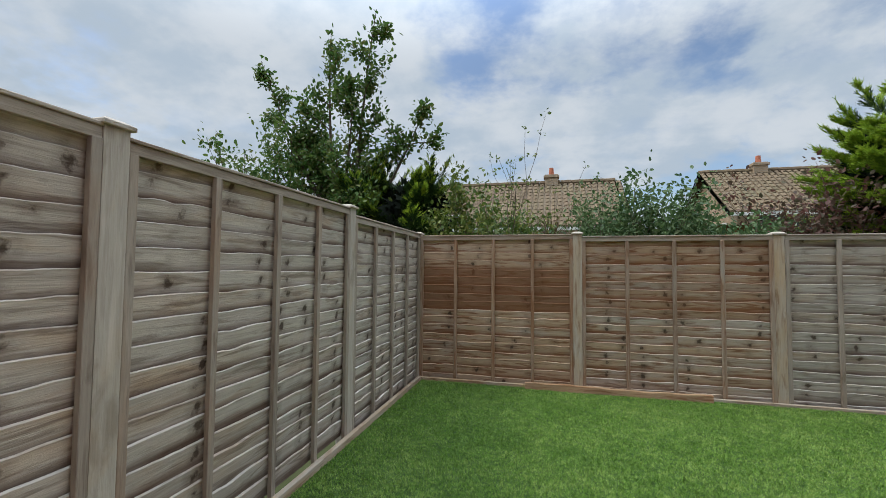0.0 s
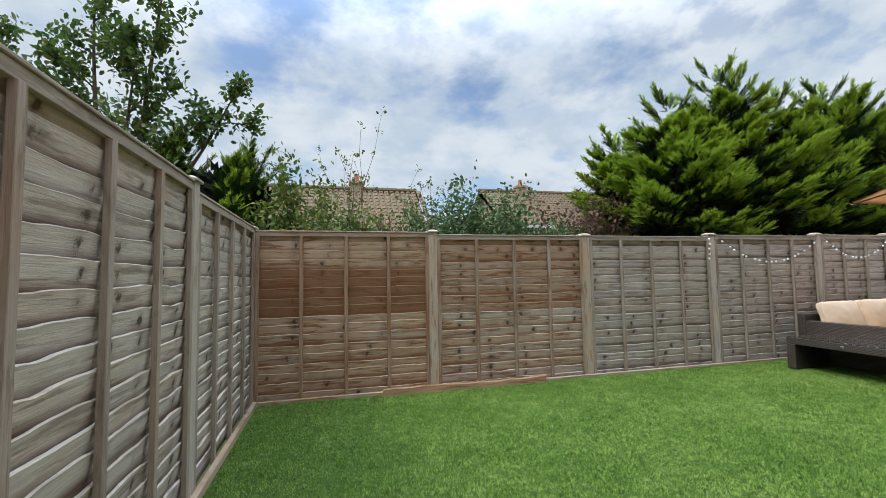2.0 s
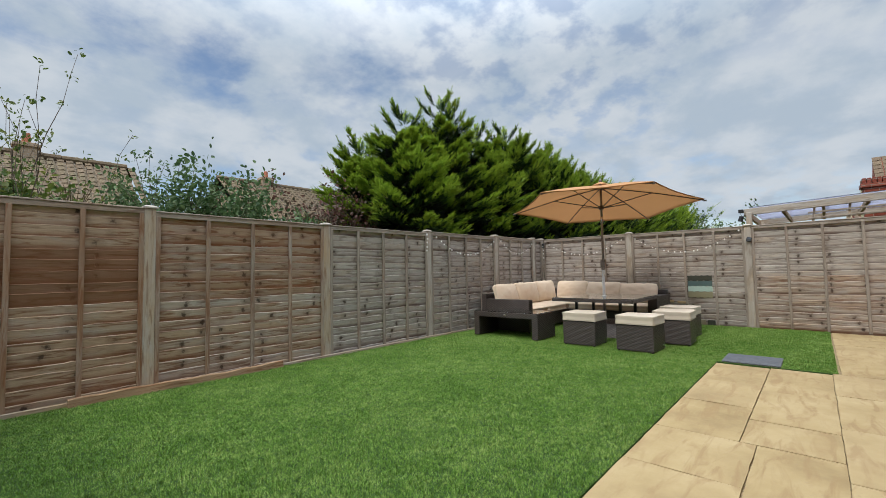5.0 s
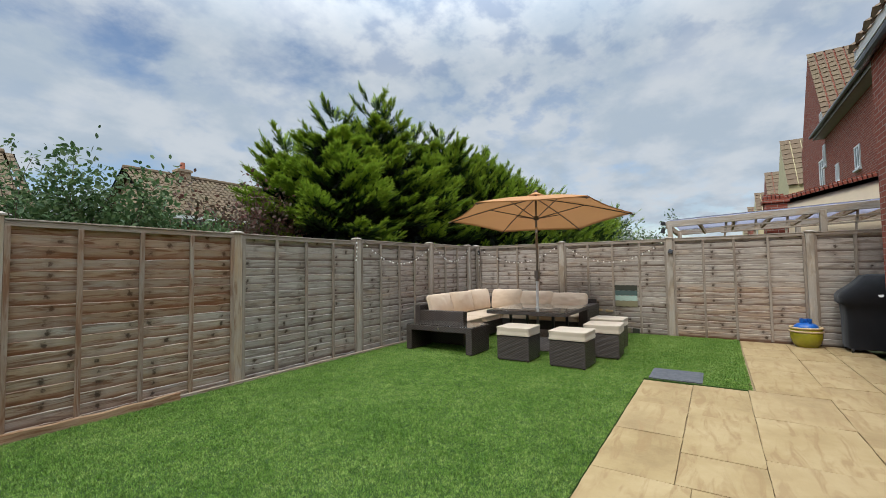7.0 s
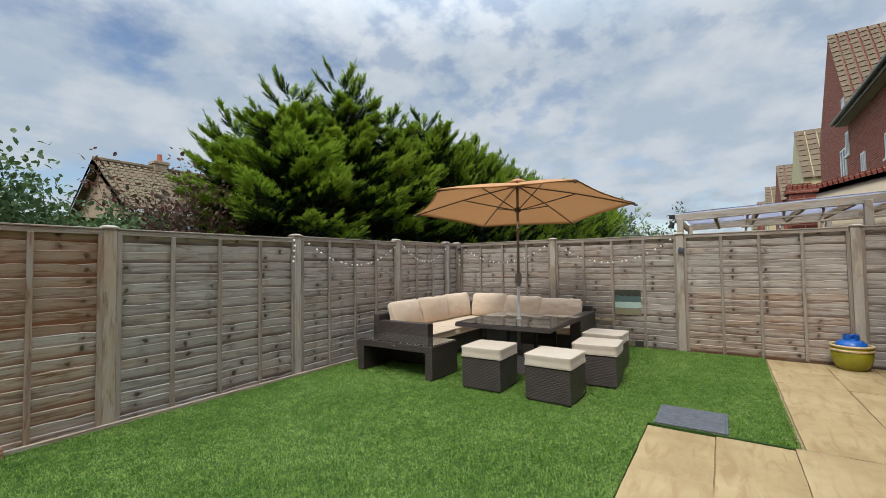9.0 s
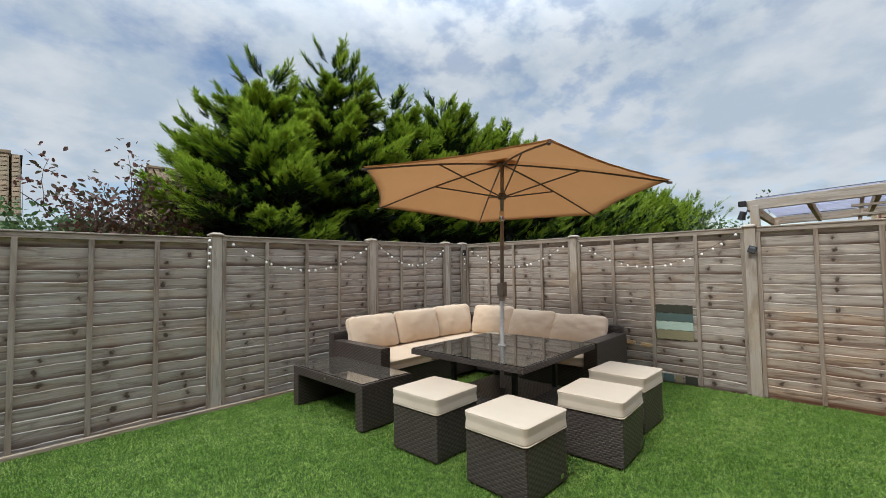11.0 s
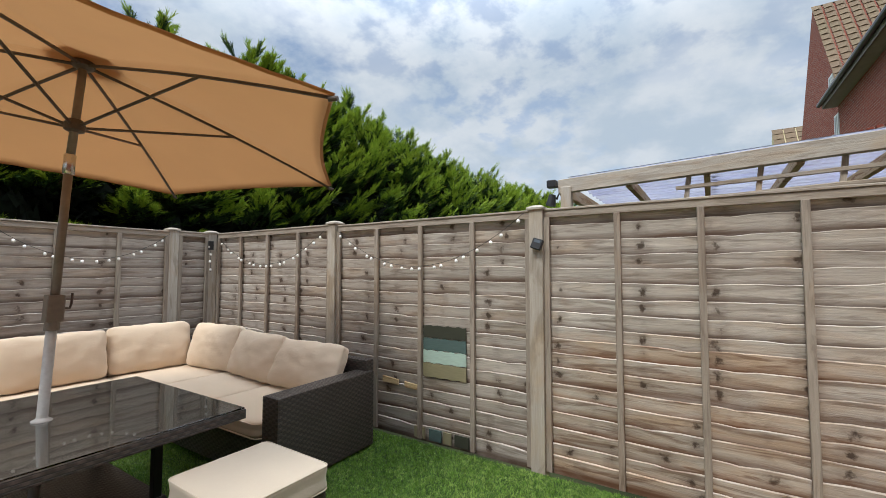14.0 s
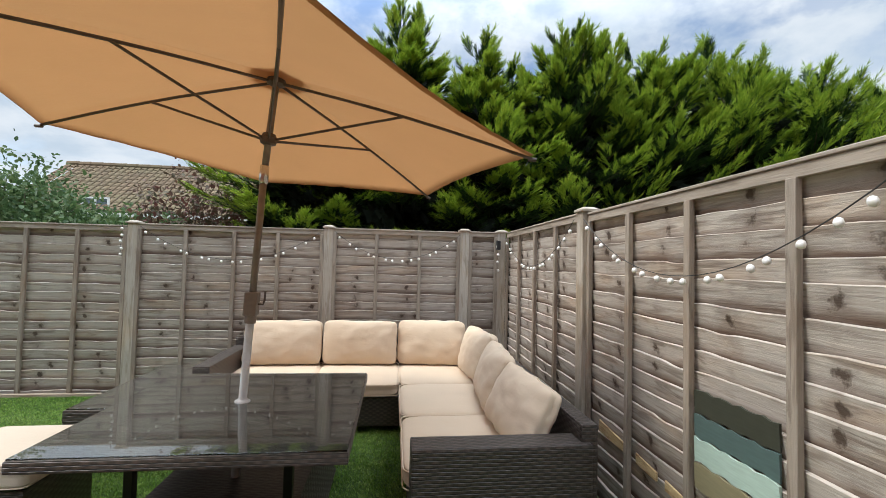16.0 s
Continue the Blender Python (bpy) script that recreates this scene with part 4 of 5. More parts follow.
# ---- string lights ----
def string_light(p, q, sag, n, label):
    p, q = Vector(p), Vector(q)
    s = thing("string_light", label, "string lights", Matrix.Translation(p), "string lights along the fence")
    d = q - p
    pts = [d * f + Vector((0, 0, -4 * sag * f * (1 - f))) for f in np.linspace(0, 1, 22)]
    bm = bmesh.new()
    tube(bm, pts, 0.0022, 5)
    part("cable", bm, M_WIRE, s)
    bm = bmesh.new()
    lathe(bm, [(0.004, -0.010), (0.010, -0.014), (0.0135, -0.024), (0.0115, -0.034), (0.004, -0.039)], 10)
    me = to_mesh("bulb", bm, M_BULB, True)
    for i in range(n):
        f = (i + 0.6) / (n + 0.2) + 0.012 * math.sin(i * 2.7)
        part("bulb", me, M_BULB, s, m=Matrix.Translation(d * f + Vector((0, 0, -4 * sag * f * (1 - f)))) @ pose(0, 0, 0, 12 * math.sin(i * 5), 10 * math.cos(i * 3), 0))


LITE = "dark cable with small white globe bulbs strung along the fence"
YB = 4.965
string_light((3.99, YB, 1.69), (5.77, YB, 1.69), 0.32, 17, LITE)
string_light((5.90, YB, 1.70), (7.24, YB, 1.70), 0.28, 14, LITE)
string_light((7.735, 4.90, 1.68), (7.735, 3.16, 1.70), 0.31, 17, LITE)
string_light((7.735, 3.02, 1.69), (7.735, 1.22, 1.71), 0.35, 18, LITE)
string_light((3.83, YB, 1.72), (3.82, YB, 1.38), 0.0, 5, "short end of bulb string hanging down a fence post")
string_light((7.66, 4.955, 1.66), (7.67, 4.95, 1.30), 0.0, 4, "short end of bulb string hanging down the corner post")

# small black solar lamp and corner fitting
sol = thing("solar_lamp", "small black square solar lamp fixed to a fence post", "wall lamp", pose(7.728, 1.12, 1.49, 0, 0, 0))
bm = bmesh.new()
box(bm, -0.028, 0.0, -0.036, 0.036, -0.036, 0.036, 0.004)
part("housing", bm, M_BLACK, sol, m=pose(0, 0, 0, 18, 12, 0))
bm = bmesh.new()
box(bm, -0.031, -0.027, -0.022, 0.022, 0.006, 0.026, 0.001)
part("cell", bm, M_PANE, sol, m=pose(0, 0, 0, 18, 12, 0))
kx = thing("timer_box", "small dark plug box on the corner post", "plug box", pose(7.69, 4.99, 1.60))
bm = bmesh.new()
box(bm, -0.04, 0.0, -0.06, -0.01, -0.05, 0.05, 0.006)
part("case", bm, M_BLACK, kx)

# paint samples on the fence, split board ends below
SW = [("dark olive", (0.045, 0.048, 0.032), 0.885, 0.79), ("slate teal", (0.085, 0.135, 0.125), 0.785, 0.695), ("pale mint", (0.44, 0.58, 0.50), 0.69, 0.595), ("khaki", (0.27, 0.24, 0.14), 0.59, 0.485)]
for nm, c, z1, z0 in SW:
    k = Mat(nm + " fence paint", 0.6)
    n = k.noise(k.coords("Object", (3, 3, 30)), 4, 5)
    k.color(k.mix(k.rng(n, 0.35, 0.8, 0, 0.5), c, tuple(x * 0.6 for x in c)))
    bm = bmesh.new()
    g = 12
    rows = []
    for i in range(g + 1):
        y = -0.385 * i / g
        zt, zb = z1 + 0.005 * math.sin(i * 2.3 + z1 * 40), z0 + 0.005 * math.sin(i * 1.9 + z0 * 30)
        rows.append([bm.verts.new(c) for c in ((0, y, zt), (0.004, y, zb), (0.010, y, zb), (0.010, y, zt))])
    for p, q in zip(rows, rows[1:]):
        for i in range(4):
            bm.faces.new((p[i], q[i], q[(i + 1) % 4], p[(i + 1) % 4]))
    bm.faces.new(rows[0]); bm.faces.new(rows[-1][::-1])
    solid("paint_swatch", bm, k.m, "%s paint sample brushed across a fence board" % nm, "paint sample", pose(7.784, 2.085, 0), "paint samples on the fence")
for y, w, c in ((2.17, 0.10, SW[3][1]), (2.03, 0.11, SW[1][1]), (1.90, 0.07, SW[3][1]), (1.80, 0.12, SW[0][1])):
    k = Mat("low fence paint", 0.6)
    n = k.noise(k.coords("Object"), 12, 4)
    k.color(k.mix(k.rng(n, 0.35, 0.8, 0, 0.5), c, tuple(x * 0.6 for x in c)))
    bm = bmesh.new()
    box(bm, 0, 0.012, -w, 0, 0.0, 0.085)
    solid("paint_swatch", bm, k.m, "small paint dab at the fence foot", "paint sample", pose(7.784, y, 0), "paint samples on the fence")
for y0, y1, z0, z1 in ((2.88, 2.56, 0.40, 0.47), (2.50, 2.33, 0.385, 0.44), (2.27, 2.12, 0.37, 0.42)):
    bm = bmesh.new()
    box(bm, 0, 0.010, y1 - y0, 0, z0, z1, 0.003)
    bm.verts.ensure_lookup_table()
    for v in bm.verts:
        v.co.z += 0.10 * v.co.y * (1 if v.co.z > (z0 + z1) / 2 else 0.4)
    o = solid("split_board", bm, M_RAW, "pale freshly split patch of a fence board", "timber", pose(7.782, y0, 0))
    o.color = (0.4, 0.0, 0, 1)

# pots, gas bottle, covered barbecue
for i, (r, z, lab) in enumerate(((0.19, 0.0, "olive glazed bowl planter with a tan rim"), (0.185, 0.05, "olive glazed bowl planter nested in another"))):
    p = thing("planter", lab, "plant pot", pose(7.53, -0.64, z), "nested planters")
    bm = bmesh.new()
    lathe(bm, [(0.11, 0.0), (0.13, 0.004), (0.165, 0.06), (0.188, 0.13), (0.193, 0.19), (0.19, 0.235), (0.172, 0.235), (0.172, 0.19), (0.15, 0.08), (0.10, 0.03)], 40)
    part("bowl", bm, M_GLAZE, p, smooth=True)
    bm = bmesh.new()
    pts = [(0.192 * math.cos(2 * math.pi * s / 40), 0.192 * math.sin(2 * math.pi * s / 40), 0.235) for s in range(41)]
    tube(bm, pts, 0.014, 8)
    part("rim", bm, M_RIM, p, "tan unglazed rim", True)
gb = thing("gas_bottle", "blue gas bottle standing in the nested planters", "gas bottle", pose(7.53, -0.64, 0.08))
bm = bmesh.new()
lathe(bm, [(0.10, 0.0), (0.145, 0.02), (0.15, 0.06), (0.15, 0.20), (0.14, 0.235), (0.105, 0.265), (0.05, 0.28)], 36)
part("body", bm, M_BLUE, gb, smooth=True)
bm = bmesh.new()
for a0 in (20, 200):
    pts = [(0.075 * math.cos(radians(a0 + s * 14)), 0.075 * math.sin(radians(a0 + s * 14)), 0) for s in range(11)]
    for (ax, ay, _), (bx, by, _) in zip(pts, pts[1:]):
        vs = [bm.verts.new((ax, ay, 0.265)), bm.verts.new((bx, by, 0.265)), bm.verts.new((bx, by, 0.335)), bm.verts.new((ax, ay, 0.335))]
        bm.faces.new(vs)
bmesh.ops.remove_doubles(bm, verts=bm.verts[:], dist=0.0005)
bmesh.ops.solidify(bm, geom=bm.faces[:], thickness=0.005)
part("shroud", bm, M_BLUE, gb)
bm = bmesh.new()
cyl(bm, (0, 0, 0.275), (0, 0, 0.31), 0.022, n=12)
cyl(bm, (0, 0, 0.31), (0, 0, 0.335), 0.032, n=12)
part("valve", bm, M_BLUE, gb)


def bbq():
    b = thing("barbecue", "large barbecue under a black fitted cover", "barbecue", pose(7.48, -1.37, 0, 0, 0, 0))
    bm = bmesh.new()
    # height, half depth, half width and shift at each level
    prof = [(0.05, 0.21, 0.32, 0), (0.10, 0.215, 0.325, 0), (0.45, 0.21, 0.32, 0), (0.64, 0.215, 0.33, 0), (0.68, 0.25, 0.375, 0), (0.77, 0.255, 0.38, 0), (0.83, 0.25, 0.36, -0.01), (0.95, 0.20, 0.27, -0.06), (1.06, 0.13, 0.20, -0.09), (1.08, 0.06, 0.13, -0.10)]
    rings = []
    N = 40
    for z, d, w, off in prof:
        ring = []
        for i in range(N):
            a = 2 * math.pi * i / N
            c, s = math.cos(a), math.sin(a)
            e = 9
            rr = 1 / ((abs(c)) ** e + (abs(s)) ** e) ** (1 / e)
            q = Vector((d * c * rr, w * s * rr + off, z))
            q += Vector((c, s, 0)) * 0.022 * noise.noise(Vector((c * 5, s * 5, z * 5)))
            q.z += 0.012 * noise.noise(Vector((c * 4, s * 4, 9.1))) if z > 0.05 else 0.01 * math.sin(a * 7)
            ring.append(bm.verts.new(q))
        rings.append(ring)
    for p, q in zip(rings, rings[1:]):
        for i in range(N):
            bm.faces.new((p[i], p[(i + 1) % N], q[(i + 1) % N], q[i]))
    bm.faces.new(rings[-1])
    part("cover", bm, M_COVER, b, "creased black fabric", True)
    bm = bmesh.new()
    lathe(bm, [(0.0, 0), (0.03, 0.0), (0.03, 0.004), (0.0001, 0.004)], 16)
    part("emblem", bm, M_WHITEPL, b, m=pose(-0.25, -0.02, 0.80, 0, -62, 0))
    for sx in (-1, 1):
        for sy in (-1, 1):
            bm = bmesh.new()
            cyl(bm, (sx * 0.2, sy * 0.28 - 0.012, 0.03), (sx * 0.2, sy * 0.28 + 0.012, 0.03), 0.03, n=14)
            part("wheel", bm, M_BLACK, b)
            

bbq()


# ---- plants ----
def frond_template(pairs, seed, half=0.035):
    """A feathered cypress spray, one unit long along x: thin pointed leaflets set in pairs that sweep forward."""
    rng = np.random.default_rng(seed)
    v, f = [], []

    def leaflet(p, d, ln, w):
        side = np.array((-d[1], d[0], rng.uniform(-0.6, 0.6)))
        b = len(v)
        v.extend([p - side * w, p + d * ln, p + side * w])
        f.append((b, b + 1, b + 2))
    for i in range(pairs):
        u = 0.04 + 0.80 * i / pairs
        ln = 0.52 * (1 - 0.45 * u) * rng.uniform(0.7, 1.25)
        for sg in (-1, 1):
            ang = sg * rng.uniform(0.25, 0.70)
            p = np.array((u + rng.uniform(-0.05, 0.05), 0, 0.12 * u * u + rng.uniform(-0.02, 0.02)))
            leaflet(p, np.array((math.cos(ang), math.sin(ang), rng.uniform(-0.25, 0.30))), ln, half)
    leaflet(np.array((0.0, 0, 0.0)), np.array((1.0, 0, 0.10)), 0.85, 0.03)
    leaflet(np.array((0.62, 0, 0.05)), np.array((1.0, 0.04, 0.28)), 0.50, 0.03)
    return np.array(v), np.array(f)


SPRAYS = [frond_template(6, s) for s in (1, 2, 3)]
FAR_SPRAYS = [frond_template(4, s) for s in (4, 5, 6)]
CORE_SPRAY = frond_template(4, 7, 0.14)


def trunk_mesh(bm, base, top, r0, r1, rng, n=6):
    pts, rs = [], []
    for i in range(n + 1):
        f = i / n
        p = np.array(base) * (1 - f) + np.array(top) * f
        p = p + np.array((rng.normal(0, 0.03), rng.normal(0, 0.03), 0)) * (0 < i < n)
        pts.append(tuple(p)); rs.append(r0 * (1 - f) + r1 * f)
    tube(bm, pts, rs, 8)
    return pts


def conifer(x, y, h, rad, count, seed, label, low=1.7, sz=0.30, gold=0.5, sweep=1.0):
    """A broad cypress: separate tiers of flat limbs, each a fan of feathered sprays that thins to a curled tip with fresh
    growth at its end, black hollows between the tiers, and a few crooked leaders."""
    rng = np.random.default_rng(seed)
    t = thing("conifer", label, "tree", pose(x, y, 0), "evergreen boundary trees")
    bm = bmesh.new()
    trunk_mesh(bm, (0, 0, -0.06), (0, 0, h * 0.8), 0.14, 0.02, rng)
    part("trunk", bm, M_BARK, t)
    P, X, Z, S, FRESH = [], [], [], [], []
    limbs = int(74 * (h / 5) * (rad / 1.4))
    count = int(count * 2.1)
    sz = sz * 0.62
    wood = bmesh.new()

    def plume(start, out, ln, rise, curl, width, n, fresh):
        side = np.array((-out[1], out[0], 0.0))
        bend = side * rng.normal(0, 0.12) * ln

        def along(u):
            u = np.asarray(u)[..., None]
            return start + out * ln * u + np.array((0, 0, 1.0)) * (ln * rise * u + curl * u ** 3) + bend * u * u
        if ln > 0.65:
            tube(wood, [tuple(along(q)) for q in (0, 0.4, 0.7)], [0.025, 0.014, 0.004], 5)
        u = 0.30 + 0.74 * rng.uniform(0, 1, n) ** 0.75
        fan = width * ln * np.clip(1.04 - u, 0, 1) ** 0.55 * np.clip((u - 0.2) / 0.35, 0.2, 1)
        # sprays sit on side branchlets, which leaves notches in the fan's edge
        q = np.clip(rng.uniform(-1, 1, n), -1, 1)
        u = u + 0.05 * np.round((u * 9 + 3 * np.abs(q)) % 1.0) * np.abs(q)
        pos = along(np.clip(u - 0.16 * np.abs(q), 0, 1.12)) + side * (q * fan)[:, None]
        pos[:, 2] += -0.22 * np.abs(q) * fan + rng.normal(0, 0.022, n)
        tang = along(u + 0.02) - along(u - 0.02)
        tang /= np.linalg.norm(tang, axis=1, keepdims=True)
        dirs = tang + side * (q * rng.uniform(0.5, 1.1, n))[:, None] + rng.normal(0, 0.14, (n, 3))
        P.append(pos); X.append(dirs)
        Z.append(rng.normal(0, 0.18, (n, 3)) + np.array((0, 0, 1.0)) - out * rise * 0.6)
        S.append(sz * rng.uniform(0.8, 1.3, n) * (1.2 - 0.35 * u))
        FRESH.append(u + 0.12 * np.abs(q) + rng.normal(0, 0.07, n) > 1.05 - 0.25 * fresh)

    per = max(16, count // limbs)
    for i in range(limbs):
        f = (i + rng.uniform(0, 1)) / limbs
        z0 = low + (h * 0.87 - low) * f
        a = i * 2.39996 + rng.normal(0, 0.25)
        prof = rad * (0.94 + 0.12 * math.sin(min(1, f * 1.2 + 0.2) * math.pi)) * (1 - 0.52 * max(0, f - 0.5) / 0.5)
        ln = prof * rng.uniform(0.74, 1.10)
        out = np.array((math.cos(a), math.sin(a), 0.0))
        plume(np.array((0, 0, z0 - 0.15)), out, ln, (0.0 + 0.50 * f + rng.normal(0, 0.10)) * sweep, rng.uniform(0.08, 0.30) * ln * sweep, rng.uniform(0.32, 0.46), per, gold * (0.55 + 0.45 * f))
    # crooked leaders at the top
    for i in range(int(1.6 * rad)):
        a = i * 2.39996 + rng.uniform(0, 1)
        out = np.array((math.cos(a), math.sin(a), 0.0))
        r0 = rad * rng.uniform(0.0, 0.45)
        top = h * (1.02 - 0.20 * r0 / rad) * rng.uniform(0.95, 1.03)
        base = out * r0 + np.array((0, 0, top - 1.15))
        for j in range(7):
            b = a + j * 2.1
            o2 = np.array((math.cos(b), math.sin(b), 0.0)) + np.array((0.25, 0, 0))
            zz = top - 0.95 + 0.75 * j / 7
            plume(base + np.array((0.10 * j / 7, 0, zz - base[2])), o2 / np.linalg.norm(o2), 0.62 - 0.055 * j, 0.55 + 0.12 * j, 0.10, 0.24, 40, gold * 0.8)
    P, X, Z, S, FRESH = map(np.concatenate, (P, X, Z, S, FRESH))
    allm = frames(P, X, Z, S)
    for nm, pick, mat in (("crown", ~FRESH, M_CONIFER), ("fresh_growth", FRESH, M_CONIFERTIP)):
        mats, vs, fs, off = allm[pick], [], [], 0
        for k, (tv, tf) in enumerate(SPRAYS if x < 12 else FAR_SPRAYS):
            v, f = scatter(tv, tf, mats[k::3])
            vs.append(v); fs.append(f + off); off += len(v)
        part(nm, fast_mesh(nm, np.concatenate(vs), np.concatenate(fs), mat), mat, t)
    part("limb", wood, M_BARK, t)
    # dense foliage inside the crown, its shade put in as near-black colour
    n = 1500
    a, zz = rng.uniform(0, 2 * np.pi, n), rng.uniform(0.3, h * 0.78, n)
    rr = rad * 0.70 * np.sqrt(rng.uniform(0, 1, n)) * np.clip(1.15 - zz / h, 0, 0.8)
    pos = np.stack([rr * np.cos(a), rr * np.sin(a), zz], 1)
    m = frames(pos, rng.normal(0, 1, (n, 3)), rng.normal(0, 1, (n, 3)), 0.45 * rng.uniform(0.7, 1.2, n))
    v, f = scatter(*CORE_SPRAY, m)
    part("inner_crown", fast_mesh("inner_crown", v, f, M_SHADE_CORE), M_SHADE_CORE, t)


LEAF = (np.array([(0, 0, 0), (0.35, 0.28, 0.06), (0.75, 0.22, 0.02), (1.0, 0, -0.08), (0.75, -0.22, 0.02), (0.35, -0.28, 0.06)], float), np.array([(0, 1, 2), (0, 2, 3), (0, 3, 4), (0, 4, 5)]))


def grow(bm, p, d, ln, r, depth, rng, twigs, spread=0.6, up=0.25):
    """A limb that forks; the twigs' ends are gathered for leaves."""
    pts, q, dd = [tuple(p)], np.array(p, float), np.array(d, float)
    segs = 4
    for _ in range(segs):
        dd = dd + rng.normal(0, 0.16, 3) + np.array((0, 0, 0.06))
        dd /= np.linalg.norm(dd)
        q = q + dd * ln / segs
        pts.append(tuple(q))
        if depth <= 1:
            twigs.append((q.copy(), dd.copy()))
    tube(bm, pts, [r * (1 - 0.55 * i / segs) for i in range(segs + 1)], 6 if depth > 1 else 4)
    if depth > 0:
        for _ in range(rng.integers(3, 5)):
            k = rng.integers(1, segs + 1)
            nd = dd + rng.normal(0, spread, 3) + np.array((0, 0, up))
            nd /= np.linalg.norm(nd)
            grow(bm, pts[k], nd, ln * rng.uniform(0.55, 0.8), r * 0.5, depth - 1, rng, twigs, spread, up)


def leaves_mesh(name, twigs, per, size, spread, rng, mat):
    P = np.array([p for p, _ in twigs]).repeat(per, 0)
    D = np.array([d for _, d in twigs]).repeat(per, 0)
    n = len(P)
    P = P + rng.normal(0, spread, (n, 3))
    X = D * 0.5 + rng.normal(0, 0.8, (n, 3))
    m = frames(P, X, rng.normal(0, 0.6, (n, 3)) + np.array((0, 0, 0.8)), size * rng.uniform(0.6, 1.25, n))
    v, f = scatter(*LEAF, m)
    return fast_mesh(name, v, f, mat)


def broadleaf(x, y, stems, depth, ln, per, size, spread, seed, mat, label, name="tree", r=0.07, lean=(0, 0), up=0.25, fork=0.6, cat="tree", turn=0):
    rng = np.random.default_rng(seed)
    t = thing(name, label, cat, pose(x, y, -0.06, 0, 0, turn))
    bm, twigs = bmesh.new(), []
    for s in range(stems):
        a = 2 * math.pi * s / max(1, stems) + rng.uniform(0, 1)
        k = 0.0 if stems == 1 else rng.uniform(0.12, 0.4)
        d = np.array((math.cos(a) * k + lean[0], math.sin(a) * k + lean[1], 1.0))
        grow(bm, (0.08 * math.cos(a) * (stems > 1), 0.08 * math.sin(a) * (stems > 1), 0), d / np.linalg.norm(d), ln * rng.uniform(0.75, 1.15), r, depth, rng, twigs, fork, up)
    part("trunk", bm, M_BARK, t)
    part("crown", leaves_mesh("crown", twigs, per, size, spread, rng, mat), mat, t)
    return t


CON = "tall dense cypress with ragged feathery green sprays"
conifer(5.0, 8.1, 4.25, 1.28, 4200, 10, CON, 1.7, 0.30, 1.4, 0.55)
conifer(5.3, 7.0, 4.6, 1.45, 4600, 11, CON, 1.7, 0.30, 1.2, 0.55)
conifer(6.6, 7.0, 5.3, 1.45, 5000, 12, CON, 1.7, 0.30, 1.0, 0.55)
conifer(7.9, 6.9, 4.9, 1.40, 4200, 13, CON, 1.7, 0.30, 1.0, 0.6)
conifer(9.3, 6.9, 5.25, 1.35, 4200, 14, CON, 1.7, 0.30, 0.9, 1.15)
conifer(10.7, 6.9, 5.15, 1.4, 3900, 15, CON, 1.7, 0.30, 0.9, 1.15)
conifer(12.1, 6.9, 5.15, 1.4, 2900, 16, CON, 1.7, 0.34, 0.9, 1.15)
conifer(13.6, 6.9, 5.1, 1.5, 2700, 17, CON, 1.7, 0.36, 0.9, 1.15)
conifer(15.4, 6.9, 4.9, 1.6, 2200, 18, CON, 1.7, 0.40, 0.9, 1.15)
conifer(17.6, 6.9, 4.8, 1.7, 1900, 19, CON, 1.7, 0.45, 0.9, 1.15)
conifer(20.3, 6.9, 4.6, 1.9, 1700, 20, CON, 1.7, 0.52, 0.9, 1.15)
conifer(23.5, 6.9, 4.7, 2.1, 1500, 21, CON, 1.7, 0.60, 0.9, 1.15)
conifer(27.5, 6.9, 4.4, 2.4, 1400, 22, CON, 1.7, 0.70, 0.6, 1.3)
conifer(-2.5, 7.0, 3.2, 1.2, 3000, 31, "dark low cypress beside a broadleaf tree", 0.4, 0.26, 0.25)
conifer(-3.5, 7.3, 3.3, 1.4, 2600, 32, "dark low cypress beside a broadleaf tree", 0.4, 0.26, 0.2)


def leader_tree(x, y, leaders, limbs, per, size, spread, seed, mat, label):
    """An open tree whose several leaders part from one trunk, with short leafy limbs along each."""
    rng = np.random.default_rng(seed)
    t = thing("tree", label, "tree", pose(x, y, -0.06))
    bm, twigs = bmesh.new(), []
    for n, (tip, fork, reach) in enumerate(leaders):
        tip = np.array(tip)
        pts = []
        for i in range(13):
            f = i / 12
            g = max(0.0, (f * tip[2] - fork) / (tip[2] - fork)) if f * tip[2] > fork else 0.0
            pts.append((tip[0] * g ** 0.85 + 0.06 * math.sin(5 * f + n), tip[1] * g + 0.05 * math.cos(4 * f + n), tip[2] * f))
        tube(bm, pts, [0.065 * (1 - 0.92 * i / 12) for i in range(13)], 6)
        for i in (10, 11, 12):
            for _ in range(4):
                q = np.array(pts[i]) - (np.array(pts[i]) - np.array(pts[i - 1])) * rng.uniform(0, 1)
                twigs.append((q, np.array((0, 0, 1.0))))
        for j in range(limbs):
            f = 0.40 + 0.58 * (j + rng.uniform(0, 1)) / limbs
            k = min(11, int(f * 12))
            a = 2.4 * j + n * 1.3 + rng.uniform(-0.4, 0.4)
            ln = reach * (1.22 - f) * rng.uniform(0.6, 1.2)
            d = np.array((math.cos(a), 0.7 * math.sin(a), rng.uniform(0.35, 0.95)))
            grow(bm, pts[k], d / np.linalg.norm(d), ln, 0.014, 1, rng, twigs, 0.40, 0.40)
    part("trunk", bm, M_BARK, t)
    part("crown", leaves_mesh("crown", twigs, per, size, spread, rng, mat), mat, t)
    return t


